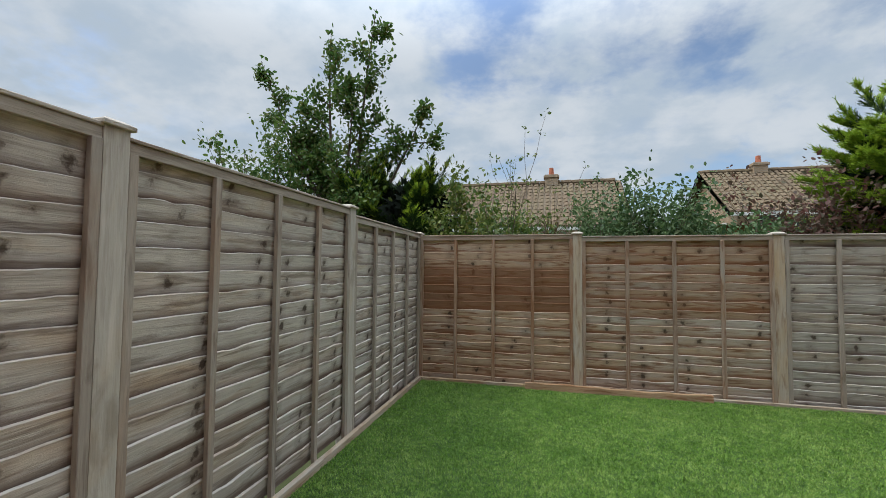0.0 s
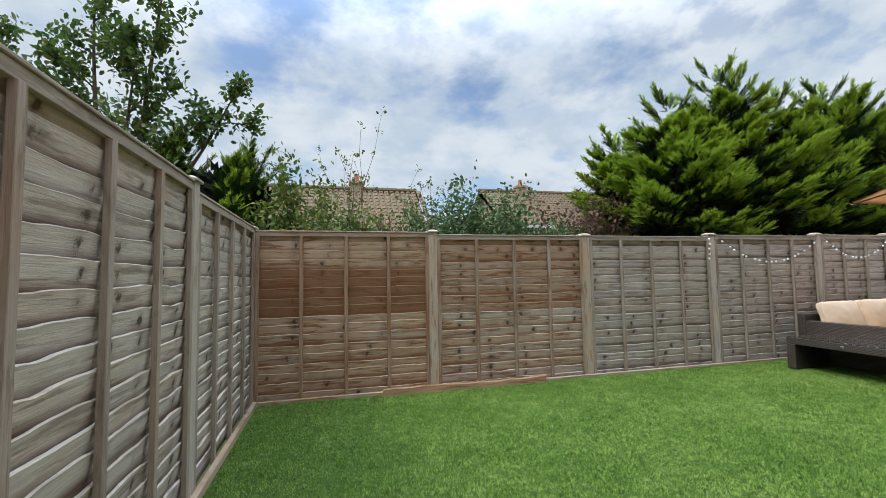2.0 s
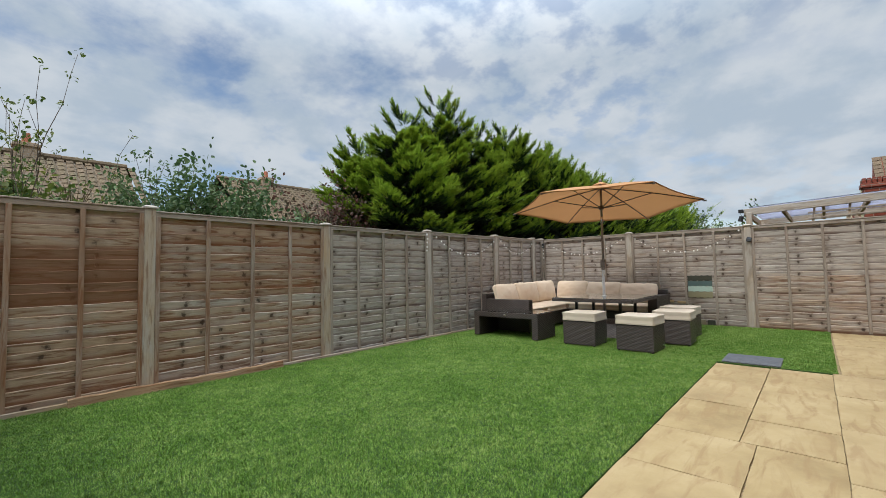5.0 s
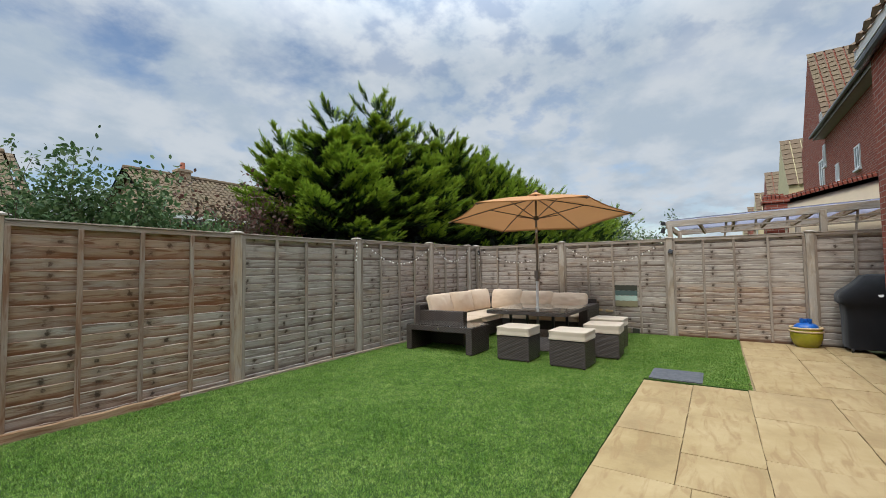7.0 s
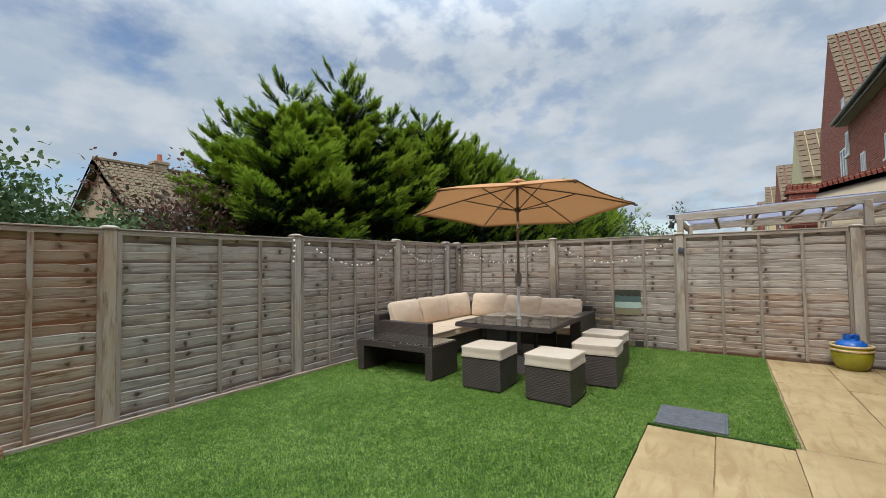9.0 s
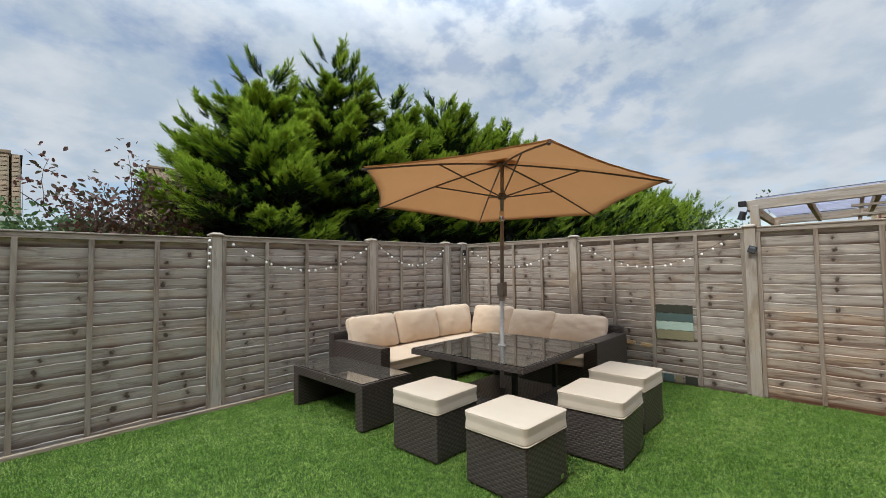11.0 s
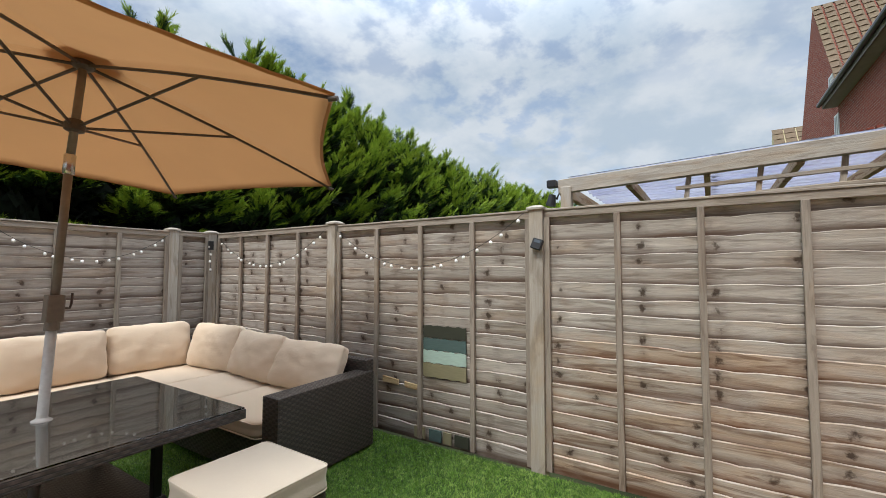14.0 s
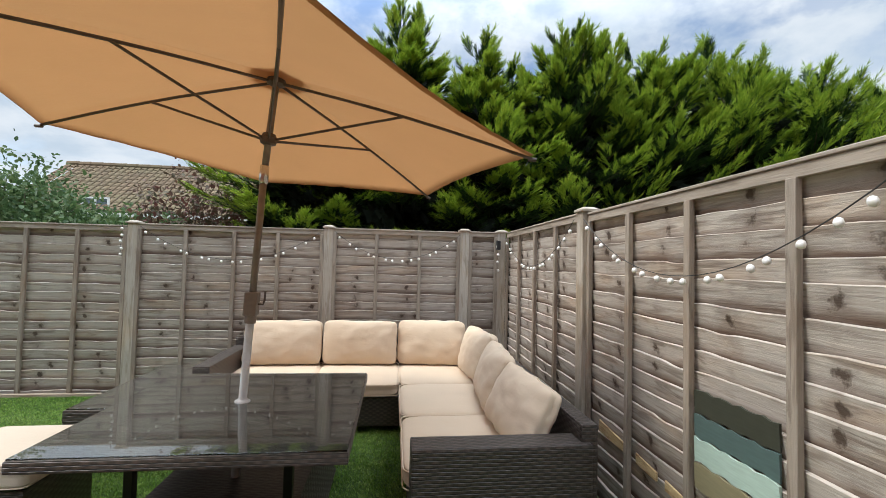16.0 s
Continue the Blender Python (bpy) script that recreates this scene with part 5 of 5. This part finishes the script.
leader_tree(-3.9, 7.0, [((0.72, 0.0, 6.05), 1.6, 0.95), ((-0.30, 0.1, 5.85), 1.6, 0.95), ((-1.75, -0.1, 5.35), 2.2, 0.60), ((0.3, -0.3, 4.7), 1.5, 1.2), ((1.55, 0.1, 4.25), 1.5, 0.80), ((-0.9, 0.3, 4.3), 1.2, 1.2)], 9, 9, 0.092, 0.07, 41, M_LEAF, "tall open broadleaf tree with small green and russet leaves")
broadleaf(-5.6, 7.0, 4, 3, 1.75, 14, 0.085, 0.11, 42, M_LEAF, "leafy broadleaf tree behind the fence", r=0.06, up=0.3)
broadleaf(-4.4, 6.9, 4, 3, 1.65, 16, 0.08, 0.11, 40, M_LEAF, "leafy broadleaf tree behind the fence", r=0.05, up=0.3)
SH, UPR = "dense green shrub with loose upright shoots", "thin upright leafy shoots of a shrub"


def shrub(x, y, ln, per, seed, mat, label, stems=7, up=0.5, fork=0.45, size=0.078, spread=0.11):
    broadleaf(x, y, stems, 2, ln * 1.2, int(per * 1.5), size, spread, seed, mat, label, "shrub", 0.022, (0, 0), up, fork, "shrub")


def shoots(x, y, ln, per, seed, mat, stems=4):
    broadleaf(x, y, stems, 1, ln, per, 0.05, 0.035, seed, mat, UPR, "shrub", 0.010, (0, 0), 1.6, 0.14, "shrub")


shrub(-1.05, 6.9, 1.08, 18, 43, M_YELLOWLEAF, "yellow-green straggling shrub behind the fence")
shrub(-0.55, 7.0, 0.92, 16, 53, M_SHRUB, "green shrub behind the fence")
shoots(-1.0, 7.0, 2.35, 9, 44, M_YELLOWLEAF, 6)
shoots(-0.6, 7.0, 1.75, 7, 57, M_YELLOWLEAF, 4)
shrub(0.95, 7.2, 1.12, 18, 45, M_SHRUB, SH)
shrub(1.5, 7.2, 1.12, 18, 46, M_SHRUB, SH)
shrub(2.05, 7.3, 1.02, 18, 54, M_SHRUB, SH)
shoots(0.75, 7.1, 1.55, 14, 47, M_SHRUB, 6)
shoots(0.25, 7.1, 1.15, 10, 58, M_SHRUB, 5)
shoots(1.5, 7.2, 1.4, 11, 55, M_SHRUB, 5)
shrub(2.7, 7.5, 0.75, 15, 48, M_SHRUB, "low green shrub behind the fence")
shrub(3.75, 7.2, 1.35, 8, 49, M_REDLEAF, "sparse reddish shrub beside the cypress", 5)
shrub(3.35, 7.2, 0.75, 12, 50, M_REDLEAF, "low dark red shrub behind the fence")
shrub(4.1, 7.0, 0.75, 14, 56, M_SHRUB, "low green shrub behind the fence")
shrub(0.3, 7.2, 0.78, 15, 51, M_SHRUB, "low green shrub behind the fence")
shrub(14.5, 2.6, 1.2, 9, 52, M_SHRUB, "loose green shrub beyond the side fence")


def strap_plant(x, y, z, n, ln, seed):
    rng = np.random.default_rng(seed)
    t = thing("grass_clump", "arching straw-brown strap-leaved clump behind the fence", "shrub", pose(x, y, -0.06))
    v, f = [], []
    for i in range(n):
        a, e = rng.uniform(0, 2 * np.pi), rng.uniform(0.5, 1.4)
        d = np.array((math.cos(a) * math.cos(e), math.sin(a) * math.cos(e), math.sin(e)))
        side = np.array((-math.sin(a), math.cos(a), 0)) * 0.012
        p, b = np.array((0, 0, z)) + d * 0.05, len(v)
        L = ln * rng.uniform(0.6, 1.1)
        for s in range(5):
            w = side * (1 - s / 4.2)
            v.extend([p - w, p + w])
            d = d + np.array((0, 0, -0.22)); d /= np.linalg.norm(d)
            p = p + d * L / 4
        for s in range(4):
            f.append((b + 2 * s, b + 2 * s + 1, b + 2 * s + 3, b + 2 * s + 2))
    part("leaves", fast_mesh("leaves", np.array(v), np.array(f), M_STRAW), M_STRAW, t)
    bm = bmesh.new()
    trunk_mesh(bm, (0, 0, 0), (0, 0, z + 0.05), 0.09, 0.07, rng)
    part("trunk", bm, M_BARK, t)


strap_plant(-0.18, 7.6, 1.75, 150, 0.75, 61)


# ---- houses ----
def tile_roof(bm, a, b, c, d, step=0.30, col=0.24, lift=0.03):
    """Interlocking tiles over the slope a (lower left), b (lower right), c (upper right), d (upper left)."""
    a, b, c, d = map(Vector, (a, b, c, d))
    n = (b - a).cross(d - a).normalized()
    if n.z < 0:
        n = -n
    rows = max(2, int((d - a).length / step))
    for r in range(rows):
        f0, f1 = r / rows, (r + 1) / rows + 0.02
        l0, r0, l1, r1 = a.lerp(d, f0), b.lerp(c, f0), a.lerp(d, min(1, f1)), b.lerp(c, min(1, f1))
        cols = max(1, int((r0 - l0).length / col))
        off = 0.5 * (r % 2)
        for k in range(cols):
            u0, u1 = k / cols, (k + 1) / cols - 0.006
            um = u0 + 0.62 * (u1 - u0)
            lo, hi = n * (lift + 0.02), n * 0.012
            vs = [l0.lerp(r0, u0) + n * lift * 0.6, l0.lerp(r0, um) + lo, l0.lerp(r0, u1) + n * lift * 0.3, l1.lerp(r1, u1) + hi * 0.4, l1.lerp(r1, um) + hi, l1.lerp(r1, u0) + hi * 0.6]
            vv = [bm.verts.new(p) for p in vs]
            bm.faces.new((vv[0], vv[1], vv[4], vv[5])); bm.faces.new((vv[1], vv[2], vv[3], vv[4]))
            w0, w1 = bm.verts.new(vs[0] - n * 0.04), bm.verts.new(vs[2] - n * 0.04)
            bm.faces.new((w0, w1, vv[2], vv[1], vv[0]))
    return bm


def window(parent, m, w, h, bars=1):
    """A window in a wall: local x across, z up, y out of the wall."""
    t = 0.06
    fr = bmesh.new()
    rings = []
    for y in (-0.02, 0.03):
        for e in (0, t):
            rings.append([fr.verts.new(c) for c in ((e, y, e), (w - e, y, e), (w - e, y, h - e), (e, y, h - e))])
    for p, q in ((0, 1), (3, 2), (2, 0), (1, 3)):
        for i in range(4):
            j = (i + 1) % 4
            fr.faces.new((rings[p][i], rings[p][j], rings[q][j], rings[q][i]))
    o = part("window", fr, M_WHITEPL, parent, "white plastic window frame", m=m)
    bm = bmesh.new()
    box(bm, t * 0.5, w - t * 0.5, -0.015, 0.0, t * 0.5, h - t * 0.5)
    part("pane", bm, M_PANE, o)
    for i in range(bars):
        x = w * (i + 1) / (bars + 1)
        bm = bmesh.new()
        box(bm, x - t / 2, x + t / 2, -0.018, 0.028, t, h - t)
        part("mullion", bm, M_WHITEPL, o)
    bm = bmesh.new()
    box(bm, -0.05, w + 0.05, -0.02, 0.08, -0.07, -0.005, 0.004)
    part("sill", bm, M_WHITEPL, o)


def gabled(bm, x0, x1, y0, y1, eave, ridge, along="x"):
    """A wall shell with two gables; the ridge runs along x or y."""
    if along == "x":
        ym = (y0 + y1) / 2
        sec = [(x, q) for x in (x0, x1) for q in ((y0, -0.06), (y1, -0.06), (y1, eave), (ym, ridge), (y0, eave))]
        vs = [bm.verts.new((x, q[0], q[1])) for x, q in sec]
    else:
        xm = (x0 + x1) / 2
        sec = [(y, q) for y in (y0, y1) for q in ((x0, -0.06), (x1, -0.06), (x1, eave), (xm, ridge), (x0, eave))]
        vs = [bm.verts.new((q[0], y, q[1])) for y, q in sec]
    bm.faces.new(vs[:5]); bm.faces.new(vs[5:][::-1])
    for i in range(5):
        j = (i + 1) % 5
        bm.faces.new((vs[i], vs[j], vs[5 + j], vs[5 + i]))
    return bm


def chimney(parent, x, y, z, mat):
    bm = bmesh.new()
    box(bm, x - 0.28, x + 0.28, y - 0.24, y + 0.24, z - 0.9, z + 0.42, 0.01)
    box(bm, x - 0.33, x + 0.33, y - 0.29, y + 0.29, z + 0.28, z + 0.38, 0.01)
    ch = part("chimney", bm, mat, parent)
    bm = bmesh.new()
    cyl(bm, (x, y, z + 0.41), (x, y, z + 0.75), 0.12, 0.095, 14)
    part("chimney_pot", bm, M_TERRA, ch, "terracotta chimney pot")


def bungalow(name_label, x0, x1, y0, y1, eave, ridge, chim, wins):
    h = thing("house", name_label, "house", pose(0, 0, 0), "houses behind the garden")
    bm = bmesh.new()
    gabled(bm, x0, x1, y0, y1, eave, ridge)
    part("wall", bm, M_BUFFBRICK, h)
    ym, o = (y0 + y1) / 2, 0.35
    s = (ridge - eave) / (ym - y0)
    bm = bmesh.new()
    tile_roof(bm, (x0 - o, y0 - o, eave - o * s + 0.08), (x1 + o, y0 - o, eave - o * s + 0.08), (x1 + o, ym, ridge + 0.08), (x0 - o, ym, ridge + 0.08))
    tile_roof(bm, (x1 + o, y1 + o, eave - o * s + 0.08), (x0 - o, y1 + o, eave - o * s + 0.08), (x0 - o, ym, ridge + 0.08), (x1 + o, ym, ridge + 0.08), 0.6, 0.6)
    for k in range(int((x1 - x0 + 2 * o) / 0.45)):
        cyl(bm, (x0 - o + k * 0.45, ym, ridge + 0.08), (x0 - o + k * 0.45 + 0.44, ym, ridge + 0.085), 0.11, 0.12, 8)
    part("roof", bm, M_TILE, h, "lichened brown tiled roof")
    for xx in (x0 - o, x1 + o):
        for yy in (y0, y1):
            bm = bmesh.new()
            sgn = -1 if yy == y0 else 1
            a, b = Vector((xx, yy + sgn * o, eave - o * s - 0.03)), Vector((xx, ym, ridge - 0.03))
            d = 0.03
            vs = [bm.verts.new(p) for p in (a + Vector((-d, 0, -0.1)), b + Vector((-d, 0, -0.1)), b + Vector((-d, 0, 0.1)), a + Vector((-d, 0, 0.1)))]
            bm.faces.new(vs)
            bmesh.ops.solidify(bm, geom=bm.faces[:], thickness=0.05)
            part("bargeboard", bm, M_FASCIA, h)
    bm = bmesh.new()
    box(bm, x0 - o, x1 + o, y0 - o - 0.08, y0 - o + 0.02, eave - o * s - 0.10, eave - o * s + 0.02, 0.01)
    part("gutter", bm, M_FASCIA, h)
    for c in chim:
        chimney(h, c, ym, ridge, M_BUFFBRICK)
    for face, p, z, w, hh, bars in wins:
        if face == "front":
            window(h, pose(p + w, y0 - 0.01, z, 0, 0, 180), w, hh, bars)
        else:
            window(h, pose(x0 - 0.01, p, z, 0, 0, 90), w, hh, bars)


bungalow("buff brick house with a tiled roof and chimney behind the shrubs", -6.5, 2.5, 16.4, 21.8, 3.1, 5.05, (-0.05,), (("front", -4.4, 2.5, 0.9, 0.95, 1), ("front", -1.6, 1.4, 1.6, 1.2, 1)))
bungalow("buff brick house with a gable and tiled roof", 6.95, 16.0, 18.6, 24.6, 3.75, 5.75, (9.0,), (("front", 7.6, 2.5, 1.9, 1.15, 2), ("side", 19.6, 2.4, 1.0, 0.9, 1)))
# low shed roof in front of the house
sh = thing("shed", "low brown timber shed roof beyond the fence", "shed", pose(4.1, 11.8, 0))
bm = bmesh.new()
box(bm, -0.9, 0.9, -0.9, 0.9, -0.06, 2.36)
part("wall", bm, M_BATTEN, sh)
bm = bmesh.new()
vs = [bm.verts.new(p) for p in ((-1.0, -1.05, 2.35), (1.0, -1.05, 2.35), (1.0, 1.05, 2.5), (-1.0, 1.05, 2.5))]
bm.faces.new(vs)
bmesh.ops.solidify(bm, geom=bm.faces[:], thickness=0.06)
part("roof", bm, M_BARK, sh)


def tall_house(x0, x1, y1, eave, ridge, wall, label, wins, near=False):
    """A wing with its gable to the gardens: ridge along y, the tiled slope facing -x."""
    h = thing("house", label, "house", pose(0, 0, 0), "terraced houses along the gardens")
    y0 = y1 - 9.0
    bm = bmesh.new()
    gabled(bm, x0, x1, y0, y1, eave, ridge, "y")
    part("wall", bm, wall, h)
    xm, o = (x0 + x1) / 2, 0.15
    s = (ridge - eave) / (xm - x0)
    bm = bmesh.new()
    st = 0.33 if near else 0.5
    tile_roof(bm, (x0 - o, y1 + 0.05, eave - o * s + 0.06), (x0 - o, y0, eave - o * s + 0.06), (xm, y0, ridge + 0.06), (xm, y1 + 0.05, ridge + 0.06), st, 0.33 if near else 0.6, 0.05)
    tile_roof(bm, (x1 + o, y0, eave - o * s + 0.06), (x1 + o, y1 + 0.05, eave - o * s + 0.06), (xm, y1 + 0.05, ridge + 0.06), (xm, y0, ridge + 0.06), 0.8, 0.9, 0.05)
    part("roof", bm, M_TILE2, h, "brown tiled roof")
    for xw, z, w, hh in wins:
        window(h, pose(xw, y1 + 0.012, z), w, hh, 1)
    return h


tall_house(22.6, 28.6, -3.65, 7.0, 11.3, M_BRICK, "red brick gabled house with a steep brown tiled roof", ((23.4, 4.3, 0.9, 1.5), (23.2, 6.9, 0.5, 0.9)), True)
for i, xx in enumerate((36.0, 48.0, 61.0, 75.0, 90.0)):
    tall_house(xx, xx + 5.7, -3.9, 6.7, 10.3 - 0.15 * i, M_PALEREND if i % 2 == 0 else M_BRICK, "gabled terraced house farther along the row", ((xx + 1.2, 4.3, 0.9, 1.4),))

# long brick wing with black gutter next door
wing = thing("house", "red brick terraced house with a black gutter and white windows", "house", pose(0, 0, 0), "terraced houses along the gardens")
bm = bmesh.new()
box(bm, 10.2, 22.2, -9.9, -3.5, -0.06, 6.45)
part("wall", bm, M_BRICK, wing)
bm = bmesh.new()
box(bm, 10.0, 22.3, -3.51, -3.17, 6.38, 6.44)
part("soffit", bm, M_SOFFIT, wing)
bm = bmesh.new()
box(bm, 10.0, 22.3, -3.19, -3.15, 6.38, 6.6)
part("fascia", bm, M_SOFFIT, wing)
bm = bmesh.new()
tube(bm, [(10.0, -3.08, 6.54), (22.35, -3.08, 6.52)], 0.065, 10)
part("gutter", bm, M_GUTTER, wing, "black plastic gutter")
bm = bmesh.new()
tile_roof(bm, (22.3, -3.11, 6.6), (10.0, -3.11, 6.6), (10.0, -6.7, 9.0), (22.3, -6.7, 9.0), 0.33, 0.33, 0.05)
tile_roof(bm, (10.0, -10.2, 6.6), (22.3, -10.2, 6.6), (22.3, -6.7, 9.0), (10.0, -6.7, 9.0), 0.8, 0.8, 0.05)
part("roof", bm, M_TILE2, wing, "brown tiled roof")
for xw, z, w, hh in ((13.6, 3.95, 0.62, 1.05), (16.2, 4.0, 0.6, 0.75), (18.9, 4.0, 0.5, 0.7), (20.9, 5.0, 0.45, 0.9)):
    window(wing, pose(xw + 1.2, -3.495, z + 0.25), w, hh, 1)

# next-door extension with a raked brick parapet and cream render
ext = thing("extension", "cream rendered garden extension with a raked red brick coping", "building", pose(0, 0, 0))
EX, EY0, EY1 = 11.6, -3.49, -0.55
bm = bmesh.new()
vs = [(EX, EY0, -0.06), (EX, EY1 - 0.42, -0.06), (EX, EY1 - 0.42, 2.70), (EX, EY0, 3.27)]
a = [bm.verts.new(v) for v in vs]
b = [bm.verts.new((x + 0.3, y, z)) for x, y, z in vs]
bm.faces.new(a); bm.faces.new(b[::-1])
for i in range(4):
    j = (i + 1) % 4
    bm.faces.new((a[i], a[j], b[j], b[i]))
part("wall", bm, M_CREAM, ext)
bm = bmesh.new()
box(bm, EX - 0.04, EX + 0.34, EY1 - 0.42, EY1, -0.06, 2.66, 0.005)
box(bm, EX - 0.08, EX + 0.38, EY1 - 0.46, EY1 + 0.04, 2.66, 2.74, 0.005)
part("pier", bm, M_BRICK, ext, "red brick pier")
bm = bmesh.new()
box(bm, -0.06, 0.36, 0, 0.062, 0, 0.11, 0.006)
cop = to_mesh("coping_brick", bm, M_BRICK)
nb = 38
for i in range(nb):
    f = i / nb
    y = EY1 + 0.02 - 0.07 - f * (EY1 - EY0)
    z = 2.745 if y > EY1 - 0.42 else 2.71 + (EY1 - 0.42 - y) * 0.23
    part("coping_brick", cop, M_BRICK, ext, m=pose(EX, y, z, -13 if y < EY1 - 0.42 else 0))
bm = bmesh.new()
vs = [bm.verts.new(p) for p in ((EX - 0.05, EY1 - 0.42, 2.62), (EX - 0.05, EY0, 3.19), (EX - 0.05, EY0, 3.28), (EX - 0.05, EY1 - 0.42, 2.71))]
bm.faces.new(vs)
bmesh.ops.solidify(bm, geom=bm.faces[:], thickness=0.05)
part("flashing", bm, M_GREYPOLE, ext, "grey weathered band under the coping")

# ---- neighbour's pergola ----
per = thing("pergola", "grey weathered timber pergola with clear plastic roofing next door", "pergola", pose(0, 0, 0))
PX0, PX1, PY0, PY1 = 8.72, 11.4, -2.9, 1.24


def beam(name, a, b, w, h, mat, brown, label=""):
    a, b = Vector(a), Vector(b)
    d = b - a
    bm = bmesh.new()
    box(bm, 0, d.length, -w / 2, w / 2, -h / 2, h / 2, 0.004)
    o = part(name, bm, mat, per, label, m=Matrix.Translation(a) @ d.to_track_quat("X", "Z").to_matrix().to_4x4())
    o.color = (brown, 0.0, 0, 1)
    return o


beam("beam", (PX0, PY1 + 0.02, 2.06), (PX0, PY0, 2.23), 0.06, 0.12, M_POST, 0.2)
beam("beam", (PX1, PY1 + 0.02, 2.06), (PX1, PY0, 2.23), 0.06, 0.12, M_POST, 0.3)
beam("beam", (PX0 + 0.03, PY1, 2.05), (PX1, PY1, 2.05), 0.05, 0.12, M_POST, 0.85)
for px in (PX0, PX1 - 0.05):
    for py in (PY1 - 0.05, -1.1):
        beam("post", (px, py, -0.06), (px, py, 2.05 + (PY1 - py) * 0.04), 0.09, 0.09, M_POST, 0.3)
for i in range(7):
    y = PY1 - 0.55 - i * 0.55
    z = 2.03 + (PY1 - y) * 0.041
    beam("rafter", (PX0 + 0.03, y, z), (PX1, y - 0.04, z), 0.045, 0.09, M_POST, 0.8)
for z in (1.86, 1.96):
    beam("trellis_rail", (PX0 + 0.03, 0.35, z), (PX0 + 0.03, PY0, z + 0.10), 0.02, 0.03, M_POST, 0.3)
for i in range(7):
    y = 0.25 - i * 0.45
    beam("trellis_slat", (PX0 + 0.05, y + 0.05, 1.72), (PX0 + 0.05, y, 2.08 + 0.04 * (PY1 - y)), 0.02, 0.035, M_POST, 0.3)
bm = bmesh.new()
nx, ny = 60, 2
g = [[bm.verts.new((PX0 + 0.02 + (PX1 - PX0) * i / nx, y, 2.14 + (PY1 - y) * 0.041 + 0.016 * math.sin(i * 1.57))) for y in (PY1 - 0.05, PY0)] for i in range(nx + 1)]
for p, q in zip(g, g[1:]):
    bm.faces.new((p[0], q[0], q[1], p[1]))
bmesh.ops.solidify(bm, geom=bm.faces[:], thickness=0.003)
r = part("roof_sheet", bm, M_POLY, per, "clear bluish corrugated plastic sheet", True)
r.visible_shadow = False
fl = thing("floodlight", "twin black security lamp on the pergola corner post", "wall lamp", pose(8.675, 1.305, 2.06))
bm = bmesh.new()
box(bm, -0.045, 0.035, -0.04, 0.04, -0.01, 0.055, 0.008)
part("head", bm, M_BLACK, fl)
bm = bmesh.new()
cyl(bm, (0, 0.02, -0.17), (0.0, 0.0, -0.07), 0.045, 0.03, 14)
part("lamp_cup", bm, M_BLACK, fl)
bm = bmesh.new()
tube(bm, [(0.04, -0.03, 0.02), (0.08, -0.05, -0.02), (0.06, -0.02, -0.10), (0.0, 0.0, -0.08)], 0.012, 8)
part("bracket", bm, M_BLACK, fl)

# ---- own house, behind the camera ----
own = thing("house", "red brick house at the edge of the patio", "house", pose(0, 0, 0))
bm = bmesh.new()
box(bm, -1.7, 7.15, -8.0, -1.42, -0.06, 4.05)
part("wall", bm, M_BRICK, own)
bm = bmesh.new()
tube(bm, [(-1.8, -1.34, 4.02), (7.3, -1.34, 4.0)], 0.06, 10)
part("gutter", bm, M_GUTTER, own, "black plastic gutter")
bm = bmesh.new()
box(bm, -1.8, 7.28, -1.42, -1.29, 4.06, 4.2)
part("fascia", bm, M_FASCIA, own)
bm = bmesh.new()
tile_roof(bm, (7.3, -1.25, 4.2), (-1.9, -1.25, 4.2), (-1.9, -4.7, 6.4), (7.4, -4.7, 6.4), 0.33, 0.33, 0.05)
tile_roof(bm, (-1.9, -8.2, 4.2), (7.4, -8.2, 4.2), (7.4, -4.7, 6.4), (-1.9, -4.7, 6.4), 0.8, 0.8, 0.05)
part("roof", bm, M_TILE2, own, "brown tiled roof")
